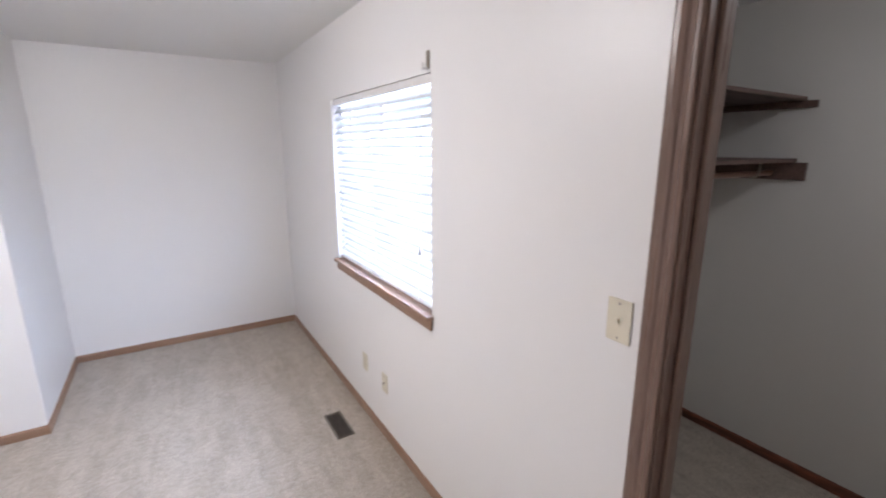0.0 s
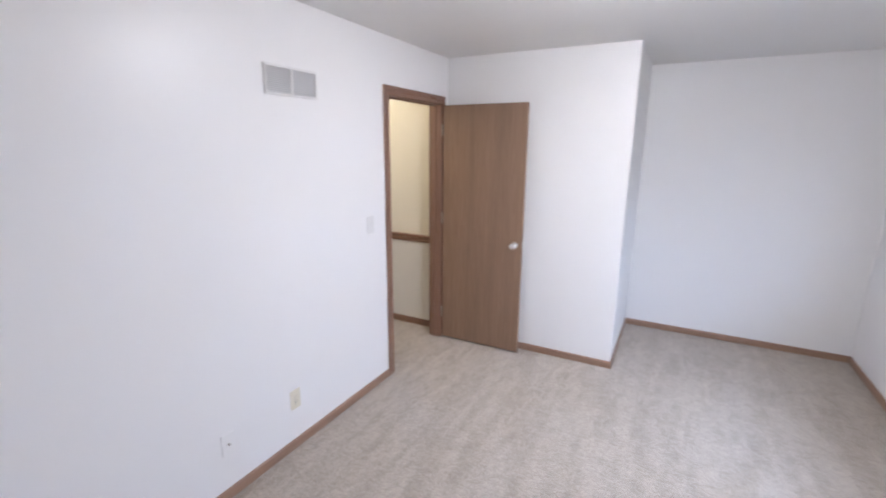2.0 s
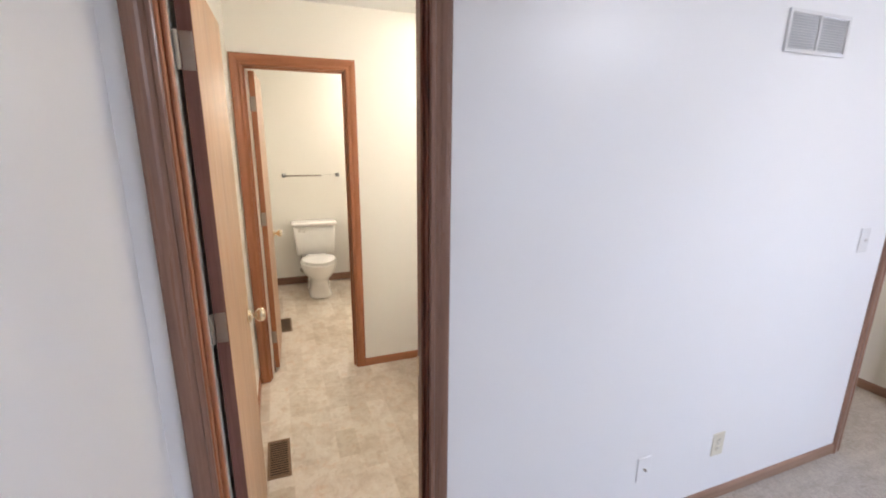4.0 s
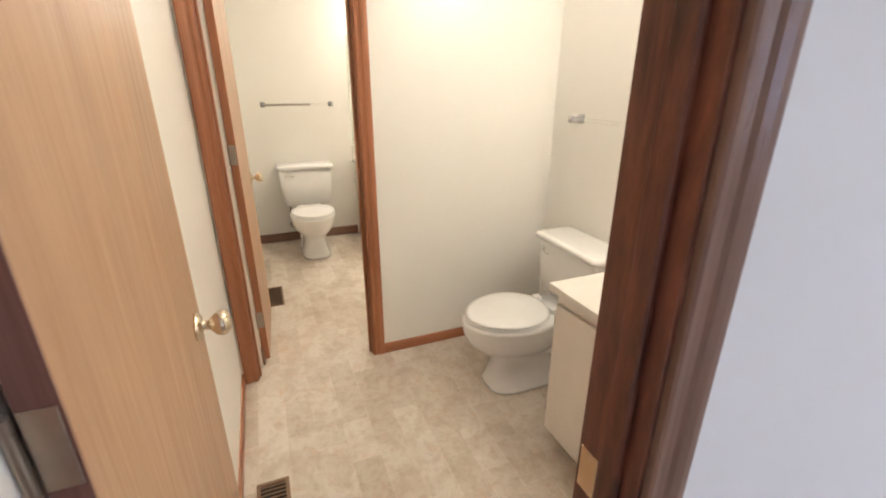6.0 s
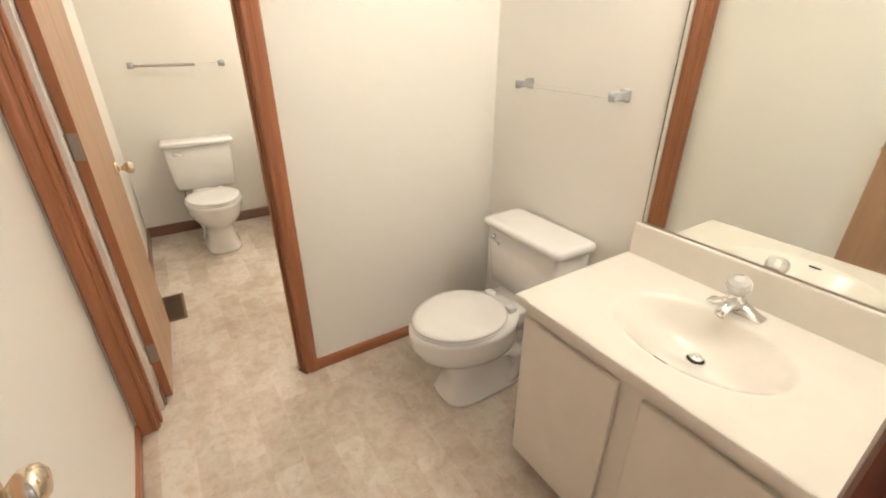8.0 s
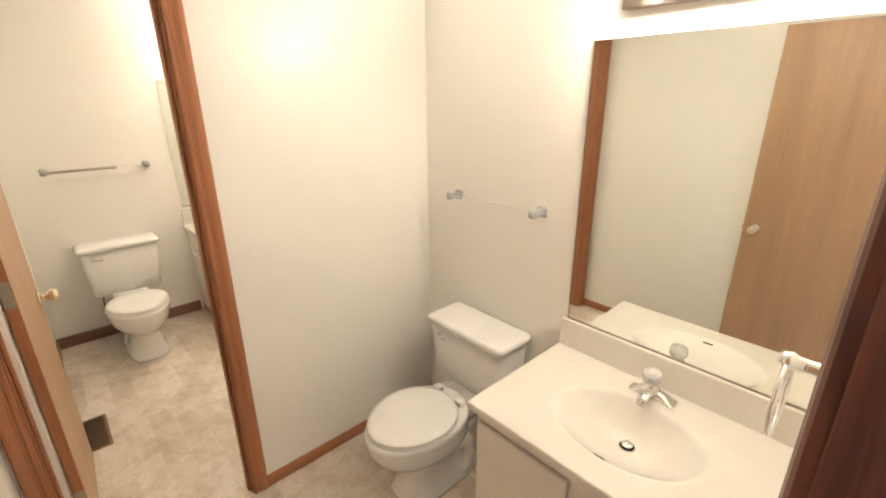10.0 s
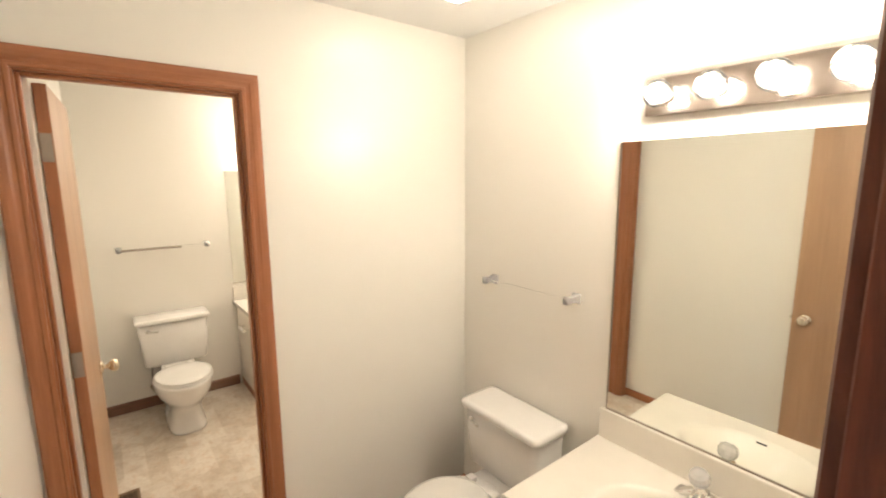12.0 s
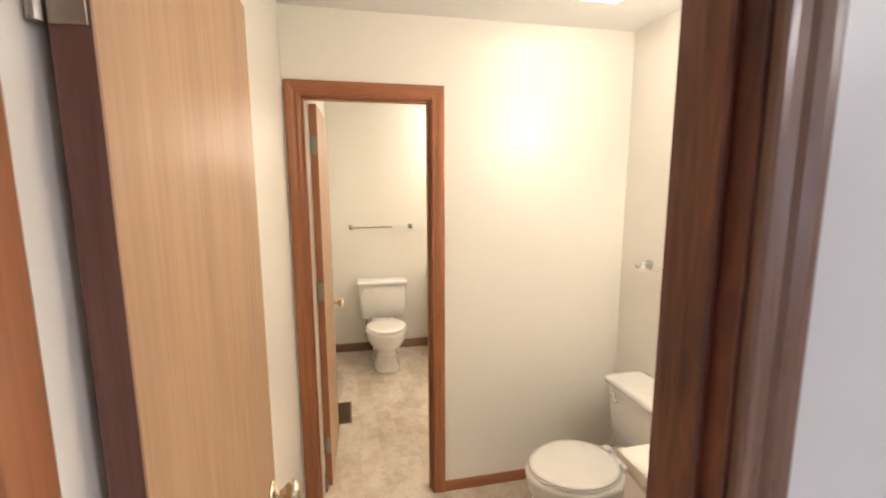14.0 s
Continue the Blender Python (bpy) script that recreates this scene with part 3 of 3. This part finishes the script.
def register(name, lo, hi, label, mat, along):
    """A louvred floor register lying flush in the floor."""
    ob = thing(name, label, "floor register")
    x0, y0, x1, y1 = *lo, *hi
    part("frame", boxes(((x0, y0, 0.0), (x1, y0 + 0.014, 0.005)), ((x0, y1 - 0.014, 0.0), (x1, y1, 0.005)), ((x0, y0 + 0.014, 0.0), (x0 + 0.014, y1 - 0.014, 0.005)), ((x1 - 0.014, y0 + 0.014, 0.0), (x1, y1 - 0.014, 0.005)), bevel=0.0012), mat, ob)
    part("well", boxes(((x0 + 0.014, y0 + 0.014, -0.001), (x1 - 0.014, y1 - 0.014, 0.0008))), BLACK, ob, "dark duct opening")
    n = 15
    for i in range(n):
        f = (i + 0.5) / n
        if along == "y":
            c = y0 + 0.014 + f * (y1 - y0 - 0.028)
            bm = boxes(((x0 + 0.014, c - 0.0028, 0.001), (x1 - 0.014, c + 0.0028, 0.004)))
        else:
            c = x0 + 0.014 + f * (x1 - x0 - 0.028)
            bm = boxes(((c - 0.0028, y0 + 0.014, 0.001), (c + 0.0028, y1 - 0.014, 0.004)))
        part("slat", bm, mat, ob)
    return ob


register("floor_register", (2.640, 2.775), (2.748, 3.052), "dark brown metal floor register set in the carpet", REGISTER, "y")
BRONZE = metal("bronze_register", (0.30, 0.20, 0.13), 0.45)
register("floor_register", (-1.405, -0.010), (-1.108, 0.105), "bronze metal floor register in the vinyl floor", BRONZE, "x")
register("floor_register", (-3.180, 0.066), (-2.876, 0.180), "bronze metal floor register in the second bathroom", BRONZE, "x")


def dome_lamp(name, x, y, mat, label):
    ob = thing(name, label, "ceiling light", pose(x, y, H))
    part("canopy", turned([(0.155, 0.0), (0.155, -0.018), (0.14, -0.022)], pose(0, 0, 0)), BRASS, ob, "", True)
    part("shade", turned([(0.138, -0.022), (0.13, -0.05), (0.10, -0.078), (0.05, -0.094), (0.01, -0.098)], pose(0, 0, 0)), mat, ob, "lit white glass shade", True)


dome_lamp("ceiling_light", 1.33, 2.3, ROOM_GLOW, "round white glass ceiling light, switched on")
# unseen lamp added to brighten the hall beyond the doorway
dome_lamp("ceiling_light", -1.1, 3.2, HALL_FILL_GLOW, "round white glass ceiling light, added unseen to light the hall")

dome_lamp("ceiling_light", 3.75, 0.55, CLOSET_GLOW, "round white glass closet ceiling light, switched on")

# ---- closet shelves ----
for z, rod in ((1.905, False), (1.615, True)):
    sh = thing("closet_shelf", "dark wood closet shelf on cleats" + (" with a hanging rod below" if rod else ""), "shelf")
    part("board", boxes(((3.02, 1.46, z), (4.606, 1.868, z + 0.018)), bevel=0.002), SHELF_WOOD, sh)
    part("cleat", boxes(((4.588, 1.412, z - (0.088 if rod else 0.034)), (4.608, 1.866, z - 0.001)), bevel=0.002), SHELF_WOOD, sh, "reddish brown wall cleat")
    part("cleat", boxes(((3.02, 1.850, z - 0.05), (4.586, 1.868, z - 0.001)), bevel=0.002), SHELF_WOOD, sh)
    if rod:
        part("hanging_rod", cylinder((3.02, 1.56, z - 0.055), (4.586, 1.56, z - 0.055), 0.014), DARK_TRIM["x"], sh)
        for x in (4.40, 3.85, 3.3):
            part("rod_hook", tube([(x, 1.53, z - 0.002), (x, 1.530, z - 0.045), (x, 1.538, z - 0.068), (x, 1.558, z - 0.076), (x, 1.578, z - 0.066), (x, 1.582, z - 0.05)], 0.005, 8), NICKEL, sh, "pale metal rod hook", True)


# ---- toilets ----
def oval(cx, cy, rx, ry, z, n=36, egg=0.0, square=1.0):
    pts = []
    for i in range(n):
        a = 2 * math.pi * i / n
        s, c = (math.copysign(abs(f) ** square, f) for f in (math.sin(a), math.cos(a)))
        pts.append(Vector((cx + rx * c * (1 + egg * s), cy + ry * s, z)))
    return pts


def slab_ring(x0, x1, y0, y1, z, r, n=5):
    pts = []
    for cx, cy, a0 in ((x1 - r, y1 - r, 0), (x0 + r, y1 - r, 90), (x0 + r, y0 + r, 180), (x1 - r, y0 + r, 270)):
        for k in range(n):
            a = radians(a0 + 90 * k / (n - 1))
            pts.append(Vector((cx + r * math.cos(a), cy + r * math.sin(a), z)))
    return pts


def toilet(m, label, top=0.70):
    """A two-piece toilet: wall behind at y=0, bowl towards -y."""
    ob = thing("toilet", label, "toilet", m)
    bowl = [oval(0, -0.385, 0.118, 0.222, 0.0, square=0.6), oval(0, -0.385, 0.118, 0.222, 0.018, square=0.6), oval(0, -0.385, 0.110, 0.213, 0.030, square=0.6), oval(0, -0.39, 0.097, 0.195, 0.09, square=0.68), oval(0, -0.40, 0.094, 0.185, 0.15, square=0.8),
            oval(0, -0.42, 0.108, 0.198, 0.19, egg=0.04), oval(0, -0.445, 0.138, 0.220, 0.225, egg=0.06), oval(0, -0.468, 0.163, 0.238, 0.268, egg=0.08), oval(0, -0.482, 0.176, 0.246, 0.318, egg=0.08), oval(0, -0.486, 0.180, 0.246, 0.352, egg=0.08), oval(0, -0.486, 0.183, 0.247, 0.364, egg=0.08), oval(0, -0.486, 0.182, 0.246, 0.377, egg=0.08), oval(0, -0.486, 0.174, 0.238, 0.382, egg=0.08)]
    part("bowl", loft(bowl), PORCELAIN, ob, "", True)
    trap = [slab_ring(-0.10, 0.10, -0.36, -0.07, 0.0, 0.04), slab_ring(-0.10, 0.10, -0.36, -0.07, 0.025, 0.04), slab_ring(-0.068, 0.068, -0.34, -0.10, 0.06, 0.04), slab_ring(-0.064, 0.064, -0.34, -0.12, 0.2, 0.04), slab_ring(-0.075, 0.075, -0.36, -0.07, 0.27, 0.04)]
    part("trapway", loft(trap), PORCELAIN, ob, "", True)
    deck = [slab_ring(-0.085, 0.085, -0.34, -0.05, 0.27, 0.03), slab_ring(-0.105, 0.105, -0.36, -0.03, 0.33, 0.03), slab_ring(-0.108, 0.108, -0.36, -0.03, 0.372, 0.03), slab_ring(-0.102, 0.102, -0.35, -0.036, 0.38, 0.025)]
    for side in (-1, 1):
        bulge = [(side * 0.062, -0.44, 0.19), (side * 0.072, -0.38, 0.215), (side * 0.074, -0.31, 0.205), (side * 0.072, -0.265, 0.165), (side * 0.074, -0.25, 0.11), (side * 0.078, -0.265, 0.055), (side * 0.074, -0.31, 0.03)]
        part("trap_relief", tube(bulge, 0.042, 14), PORCELAIN, ob, "rounded trapway cast into the side", True)
    part("deck", loft(deck), PORCELAIN, ob, "", True)
    seat = [oval(0, -0.512, 0.172, 0.202, 0.384, egg=0.08), oval(0, -0.512, 0.178, 0.208, 0.388, egg=0.08), oval(0, -0.512, 0.178, 0.208, 0.391, egg=0.08), oval(0, -0.512, 0.174, 0.204, 0.394, egg=0.08)]
    part("seat", loft(seat), SEAT, ob, "", True)
    lid = [oval(0, -0.513, 0.170, 0.198, 0.396, egg=0.08), oval(0, -0.513, 0.176, 0.204, 0.399, egg=0.08), oval(0, -0.513, 0.173, 0.201, 0.406, egg=0.08), oval(0, -0.513, 0.155, 0.182, 0.411, egg=0.08), oval(0, -0.513, 0.08, 0.10, 0.413, egg=0.08)]
    part("lid", loft(lid), SEAT, ob, "closed white lid", True)
    for x in (-0.072, 0.072):
        part("seat_hinge", boxes(((x - 0.02, -0.318, 0.38), (x + 0.02, -0.28, 0.406)), bevel=0.007, segments=2), SEAT, ob)
        part("bolt_cap", turned([(0.013, 0), (0.013, 0.008), (0.008, 0.016), (0.002, 0.018)], pose(x * 1.22, -0.33, 0.022)), PORCELAIN, ob, "", True)
    t = top - 0.036
    tank = [slab_ring(-0.185, 0.185, -0.185, -0.03, 0.372, 0.03), slab_ring(-0.20, 0.20, -0.20, -0.022, 0.385, 0.03), slab_ring(-0.212, 0.212, -0.208, -0.018, 0.5, 0.03), slab_ring(-0.222, 0.222, -0.215, -0.016, t, 0.03)]
    part("tank", loft(tank), PORCELAIN, ob, "", True)
    cover = [slab_ring(-0.228, 0.228, -0.222, -0.012, t + 0.001, 0.03), slab_ring(-0.238, 0.238, -0.232, -0.010, t + 0.006, 0.03), slab_ring(-0.238, 0.238, -0.232, -0.010, top - 0.012, 0.03), slab_ring(-0.232, 0.232, -0.226, -0.014, top - 0.003, 0.03), slab_ring(-0.215, 0.215, -0.21, -0.03, top, 0.025)]
    part("tank_lid", loft(cover), PORCELAIN, ob, "", True)
    lever = part("flush_lever", turned([(0.015, 0.0), (0.015, 0.006), (0.009, 0.012)], pose(-0.165, -0.2135, t - 0.045, 90)), CHROME, ob, "chrome flush lever", True)
    part("lever_arm", tube([(-0.165, -0.228, t - 0.045), (-0.140, -0.232, t - 0.047), (-0.105, -0.232, t - 0.053)], 0.0055, 8), CHROME, lever, "", True)
    part("water_supply", tube([(-0.15, -0.02, 0.16), (-0.15, -0.07, 0.16), (-0.155, -0.085, 0.20), (-0.16, -0.095, 0.30), (-0.15, -0.10, 0.375)], 0.006, 8), RUBBER, ob, "grey water supply line", True)
    part("stop_valve", turned([(0.028, 0), (0.028, 0.004), (0.010, 0.012), (0.010, 0.045), (0.018, 0.05), (0.018, 0.066)], pose(-0.15, -0.013, 0.16, 90)), NICKEL, ob, "", True)
    return ob


toilet(pose(-1.605, YM, 0), "white porcelain toilet with closed lid beside the vanity", 0.695)
toilet(pose(XFW, 0.505, 0, 0, 0, 90), "white porcelain toilet with closed lid in the second bathroom", 0.735)


# ---- vanities ----
def vanity(m, width, label):
    """A bathroom vanity cabinet: back at y=0, doors towards -y, left end at x=0."""
    ob = thing("vanity_cabinet", label, "cabinet", m)
    d, h, low = 0.532, 0.685, 0.062
    part("side_panel", boxes(((0.018, -d + 0.001, low), (0.034, -0.002, h)), bevel=0.001), CABINET, ob)
    part("side_panel", boxes(((width - 0.018, -d + 0.001, low), (width - 0.002, -0.002, h)), bevel=0.001), CABINET, ob)
    part("front_frame", boxes(((0.034, -d + 0.001, low), (width - 0.018, -d + 0.019, h))), CABINET, ob)
    part("bottom_panel", boxes(((0.034, -d + 0.019, low), (width - 0.018, -0.002, low + 0.016))), CABINET, ob)
    # shade under the cream cabinet is put into the kick's brown colour
    part("toe_kick", boxes(((0.02, -d + 0.06, 0.0), (width - 0.004, -0.004, low))), TRIM["x"], ob, "recessed toe kick, its shadow put in as brown wood")
    half = width / 2
    for x0, x1, hx in ((0.031, half - 0.046, 0.031), (half + 0.018, width - 0.026, width - 0.026)):
        dr = part("door", boxes(((x0, -d - 0.017, 0.070), (x1, -d, h - 0.042)), bevel=0.006, segments=2), CABINET, ob)
        for z in (0.17, h - 0.12):
            part("hinge", boxes(((hx - 0.009 if hx < half else hx + 0.001, -d - 0.012, z - 0.024), (hx - 0.001 if hx < half else hx + 0.009, -d, z + 0.024)), bevel=0.001), NICKEL, dr)
    return ob


def vanity_top(m, width, label, bowl_x):
    """A one-piece moulded top with an oval bowl and backsplash."""
    ob = thing("countertop", label, "countertop", m)
    d, z0, z1 = 0.558, 0.686, 0.715
    bm = bmesh.new()
    nx, ny = 84, 60
    cy, rx, ry, deep = -0.298, 0.218, 0.160, 0.105

    def level(x, y):
        r = math.hypot((x - bowl_x) / (rx * 1.06), (y - cy) / (ry * 1.06))
        if r >= 1.0:
            return z1
        r = math.hypot((x - bowl_x) / (rx * 1.06), (y - cy - 0.055 * (1 - r)) / (ry * 1.06))
        return z1 - deep * (1 - min(r, 1.0) ** 2.2) ** 1.1

    grid = [[bm.verts.new((width * i / nx, -d + (d - 0.004) * j / ny, level(width * i / nx, -d + (d - 0.004) * j / ny))) for j in range(ny + 1)] for i in range(nx + 1)]
    for i in range(nx):
        for j in range(ny):
            bm.faces.new((grid[i][j], grid[i + 1][j], grid[i + 1][j + 1], grid[i][j + 1]))
    part("basin_top", bm, MARBLE, ob, "ivory top with an oval bowl", True)
    part("edge", boxes(((0.0, -d - 0.004, z0), (width, -d, z1 - 0.0008)), ((-0.004, -d - 0.004, z0), (0.0, -0.004, z1 - 0.0008)), bevel=0.0015), MARBLE, ob)
    part("backsplash", boxes(((0.0, -0.022, z1 - 0.004), (width, -0.001, z1 + 0.118)), bevel=0.005, segments=2), MARBLE, ob)
    zb = level(bowl_x, cy + 0.045) + 0.005
    at_drain = pose(bowl_x, cy + 0.043, zb)
    dr = part("drain", turned([(0.026, -0.006), (0.026, 0.001), (0.024, 0.0025), (0.0225, 0.001), (0.0225, -0.006)], at_drain), CHROME, ob, "chrome drain ring", True)
    part("drain_hole", turned([(0.0222, -0.006), (0.0222, 0.0), (0.002, 0.0)], at_drain), BLACK, dr, "dark drain opening")
    part("stopper", turned([(0.015, 0.0), (0.018, 0.009), (0.015, 0.013), (0.003, 0.0145)], at_drain), CHROME, dr, "", True)
    part("overflow_slot", boxes(((bowl_x - 0.018, cy - ry * 0.99, level(bowl_x, cy - ry * 0.95) - 0.004), (bowl_x + 0.018, cy - ry * 0.94, level(bowl_x, cy - ry * 0.95) + 0.003)), bevel=0.001), BLACK, ob, "dark overflow slot")
    return ob


def faucet(m):
    ob = thing("faucet", "chrome single-handle faucet with a clear crystal knob", "faucet", m)
    arch = ((-0.074, 0.023, 0.006), (-0.058, 0.026, 0.008), (-0.046, 0.022, 0.017), (-0.030, 0.019, 0.026), (0.0, 0.021, 0.030), (0.030, 0.019, 0.026), (0.046, 0.022, 0.017), (0.058, 0.026, 0.008), (0.074, 0.023, 0.006))
    part("base_plate", loft([[Vector((x, w * k, z)) for k, z in ((-1, 0.0), (-1, top * 0.6), (-0.7, top), (0.7, top), (1, top * 0.6), (1, 0.0))] for x, w, top in arch]), CHROME, ob, "", True)
    part("spout", loft([[Vector((x * w, y, z + dz)) for x, dz in ((-1, 0.0), (-0.7, t), (0.7, t), (1, 0.0), (0.7, -0.006), (-0.7, -0.006))] for y, z, w, t in ((0.012, 0.022, 0.021, 0.016), (-0.03, 0.028, 0.020, 0.016), (-0.065, 0.031, 0.018, 0.013), (-0.088, 0.025, 0.016, 0.010), (-0.096, 0.016, 0.013, 0.006))]), CHROME, ob, "", True)
    lean = pose(0, 0, 0, 20)
    part("stem", turned([(0.022, 0.018), (0.020, 0.050), (0.013, 0.060), (0.013, 0.074)], lean), CHROME, ob, "", True)
    part("crystal_knob", turned([(0.012, 0.070), (0.023, 0.076), (0.031, 0.090), (0.032, 0.103), (0.027, 0.117), (0.013, 0.125)], lean, 12), CRYSTAL, ob, "clear faceted knob")
    part("lift_rod", cylinder((0.0, 0.024, 0.01), (0.0, 0.024, 0.055), 0.0025, None, 8), CHROME, ob)
    return ob


VW = 0.848
vanity(pose(XB - VW, YM, 0), VW, "cream painted two-door vanity cabinet")
vanity_top(pose(XB - VW, YM, 0), VW, "ivory cultured marble vanity top with oval basin", 0.416)
faucet(pose(-0.824, 1.577, 0.7155))
FV = pose(XFW, 0.965, 0, 0, 0, 90)
vanity(FV, 0.95, "cream painted vanity cabinet in the second bathroom")
vanity_top(pose(XFW, 0.962, 0.02, 0, 0, 90), 0.955, "ivory cultured marble vanity top in the second bathroom", 0.48)


def wall_mirror(name, lo, hi, axis, label):
    ob = thing(name, label, "mirror")
    part("glass", boxes((lo, hi), bevel=0.001), MIRROR, ob)
    (x0, y0, z0), (x1, y1, z1) = lo, hi
    if axis == "y":
        part("bottom_channel", boxes(((x0, y0 - 0.003, z0 - 0.0025), (x1, y1, z0 + 0.0028))), NICKEL, ob, "thin dark metal channel")
        part("edge_strip", boxes(((x0 - 0.0025, y0 - 0.002, z0), (x0 - 0.0002, y1, z1))), NICKEL, ob, "dark worn mirror edge")
    else:
        part("bottom_channel", boxes(((x0, y0, z0 - 0.0025), (x1 + 0.003, y1, z0 + 0.0028))), NICKEL, ob, "thin dark metal channel")
    return ob


wall_mirror("mirror", (-1.212, YM - 0.006, 0.836), (-0.392, YM - 0.001, 1.852), "y", "large frameless wall mirror above the vanity")
wall_mirror("mirror", (XFW + 0.001, 0.972, 0.880), (XFW + 0.006, 1.9, 1.80), "x", "frameless wall mirror in the second bathroom")


GLOBE = [(0.013, 0.018), (0.015, 0.026), (0.026, 0.036), (0.037, 0.048), (0.042, 0.066), (0.039, 0.083), (0.030, 0.097), (0.014, 0.105), (0.003, 0.106)]


def light_bar(m, label, bulbs=4):
    """A vanity light bar with bare globe bulbs: back at y=0, bulbs towards -y, left end at x=0."""
    ob = thing("vanity_light_bar", label, "light fixture", m)
    w = 0.592
    part("bar", boxes(((0, -0.042, 0.0), (w, -0.001, 0.115)), bevel=0.002), BRUSHED, ob, "brushed metal bar")
    for i in range(bulbs):
        x = 0.071 + 0.150 * i
        sock = part("socket", turned([(0.026, 0.0), (0.026, 0.006), (0.019, 0.010), (0.018, 0.026)], pose(x, -0.042, 0.057, 90)), CHROME, ob, "", True)
        part("globe", turned(GLOBE, pose(x, -0.042, 0.057, 90), 32), GLOBE_GLASS, sock, "clear glass globe of the bulb", True)
        part("bulb_core", turned([(0.008, 0.036), (0.018, 0.043), (0.024, 0.054), (0.026, 0.066), (0.024, 0.078), (0.017, 0.088), (0.004, 0.093)], pose(x, -0.042, 0.057, 90)), BULB_GLOW, sock, "glowing white core of the bulb", True)
    return ob


light_bar(pose(-1.115, YM, 1.925), "brushed metal vanity light bar with four lit globe bulbs")
# out of view, added as an assumed source for the second bathroom
light_bar(pose(XFW, 1.14, 1.925, 0, 0, 90), "brushed metal light bar with lit globe bulbs, added unseen in the second bathroom")


def fan_light(name, x, y, mat, label):
    """A square ceiling fan with a lit lens in its middle."""
    ob = thing(name, label, "ceiling light", pose(x, y, H))
    part("frame", boxes(((-0.13, -0.13, -0.016), (0.13, 0.13, -0.0005)), bevel=0.005, segments=2), WHITE_PLASTIC, ob)
    part("lens", boxes(((-0.085, -0.085, -0.030), (0.085, 0.085, -0.0165)), bevel=0.006, segments=2), mat, ob, "lit white lens")


fan_light("ceiling_light", -1.615, 1.22, FAN_GLOW, "square white ceiling fan light, switched on")
# no fixture known here; added as fill for the dark second bathroom
fan_light("ceiling_light", -3.1, 1.1, FAR_FILL_GLOW, "square white ceiling fan light, added unseen to brighten the second bathroom")


# ---- towel bars and ring ----
def towel_bar(m, length, label, metal_share=0.0):
    """A bar on two clear posts; metal_share of its length is sleeved in dull metal, the rest is a clear rod."""
    ob = thing("towel_bar", label, "towel bar", m)
    for x in (0, length):
        post = part("post", loft([slab_ring(x - 0.021, x + 0.021, -0.021, 0.021, 0.0, 0.006), slab_ring(x - 0.021, x + 0.021, -0.021, 0.021, 0.005, 0.006), slab_ring(x - 0.013, x + 0.013, -0.013, 0.013, 0.024, 0.004), slab_ring(x - 0.011, x + 0.011, -0.013, 0.013, 0.045, 0.004), slab_ring(x - 0.014, x + 0.014, -0.016, 0.016, 0.072, 0.004)]), CRYSTAL, ob, "clear acrylic wall post", True)
        post.matrix_local = pose(0, 0, 0, 90)
    split = length * metal_share
    if metal_share:
        part("bar", cylinder((0.006, -0.058, 0), (split, -0.058, 0), 0.0085, None, 14), NICKEL, ob, "dull metal sleeve of the bar")
    part("bar", cylinder((split + 0.006, -0.058, 0), (length - 0.006, -0.058, 0), 0.0075, None, 14), ACRYLIC, ob, "clear rod")
    return ob


towel_bar(pose(-1.845, YM, 1.243), 0.47, "clear acrylic towel bar on clear posts above the toilet")
towel_bar(pose(XFW, 0.232, 1.231, 0, 0, 90), 0.567, "half metal, half clear towel bar above the second toilet", 0.68)

ring = thing("towel_ring", "chrome towel ring on the wall beside the vanity", "towel ring")
part("post", turned([(0.026, 0.0), (0.026, 0.006), (0.013, 0.014), (0.011, 0.060), (0.016, 0.068), (0.012, 0.084)], pose(XB, 1.02, 1.285, 0, -90)), CHROME, ring, "", True)
part("ring", tube([(XB - 0.072 + 0.004 * math.sin(math.pi * i / 32), 1.02 + 0.060 * math.sin(2 * math.pi * i / 32), 1.216 + 0.066 * math.cos(2 * math.pi * i / 32)) for i in range(33)], 0.0045, 8), CHROME, ring, "", True)

holder = thing("paper_holder", "chrome toilet paper holder on the vanity side", "paper holder")
for x in (-3.99, -3.85):
    part("arm", boxes(((x, 0.925, 0.565), (x + 0.015, 0.9845, 0.585)), bevel=0.003), CHROME, holder)
part("roller", cylinder((-3.975, 0.935, 0.575), (-3.85, 0.935, 0.575), 0.010, None, 12), WHITE_PLASTIC, holder)
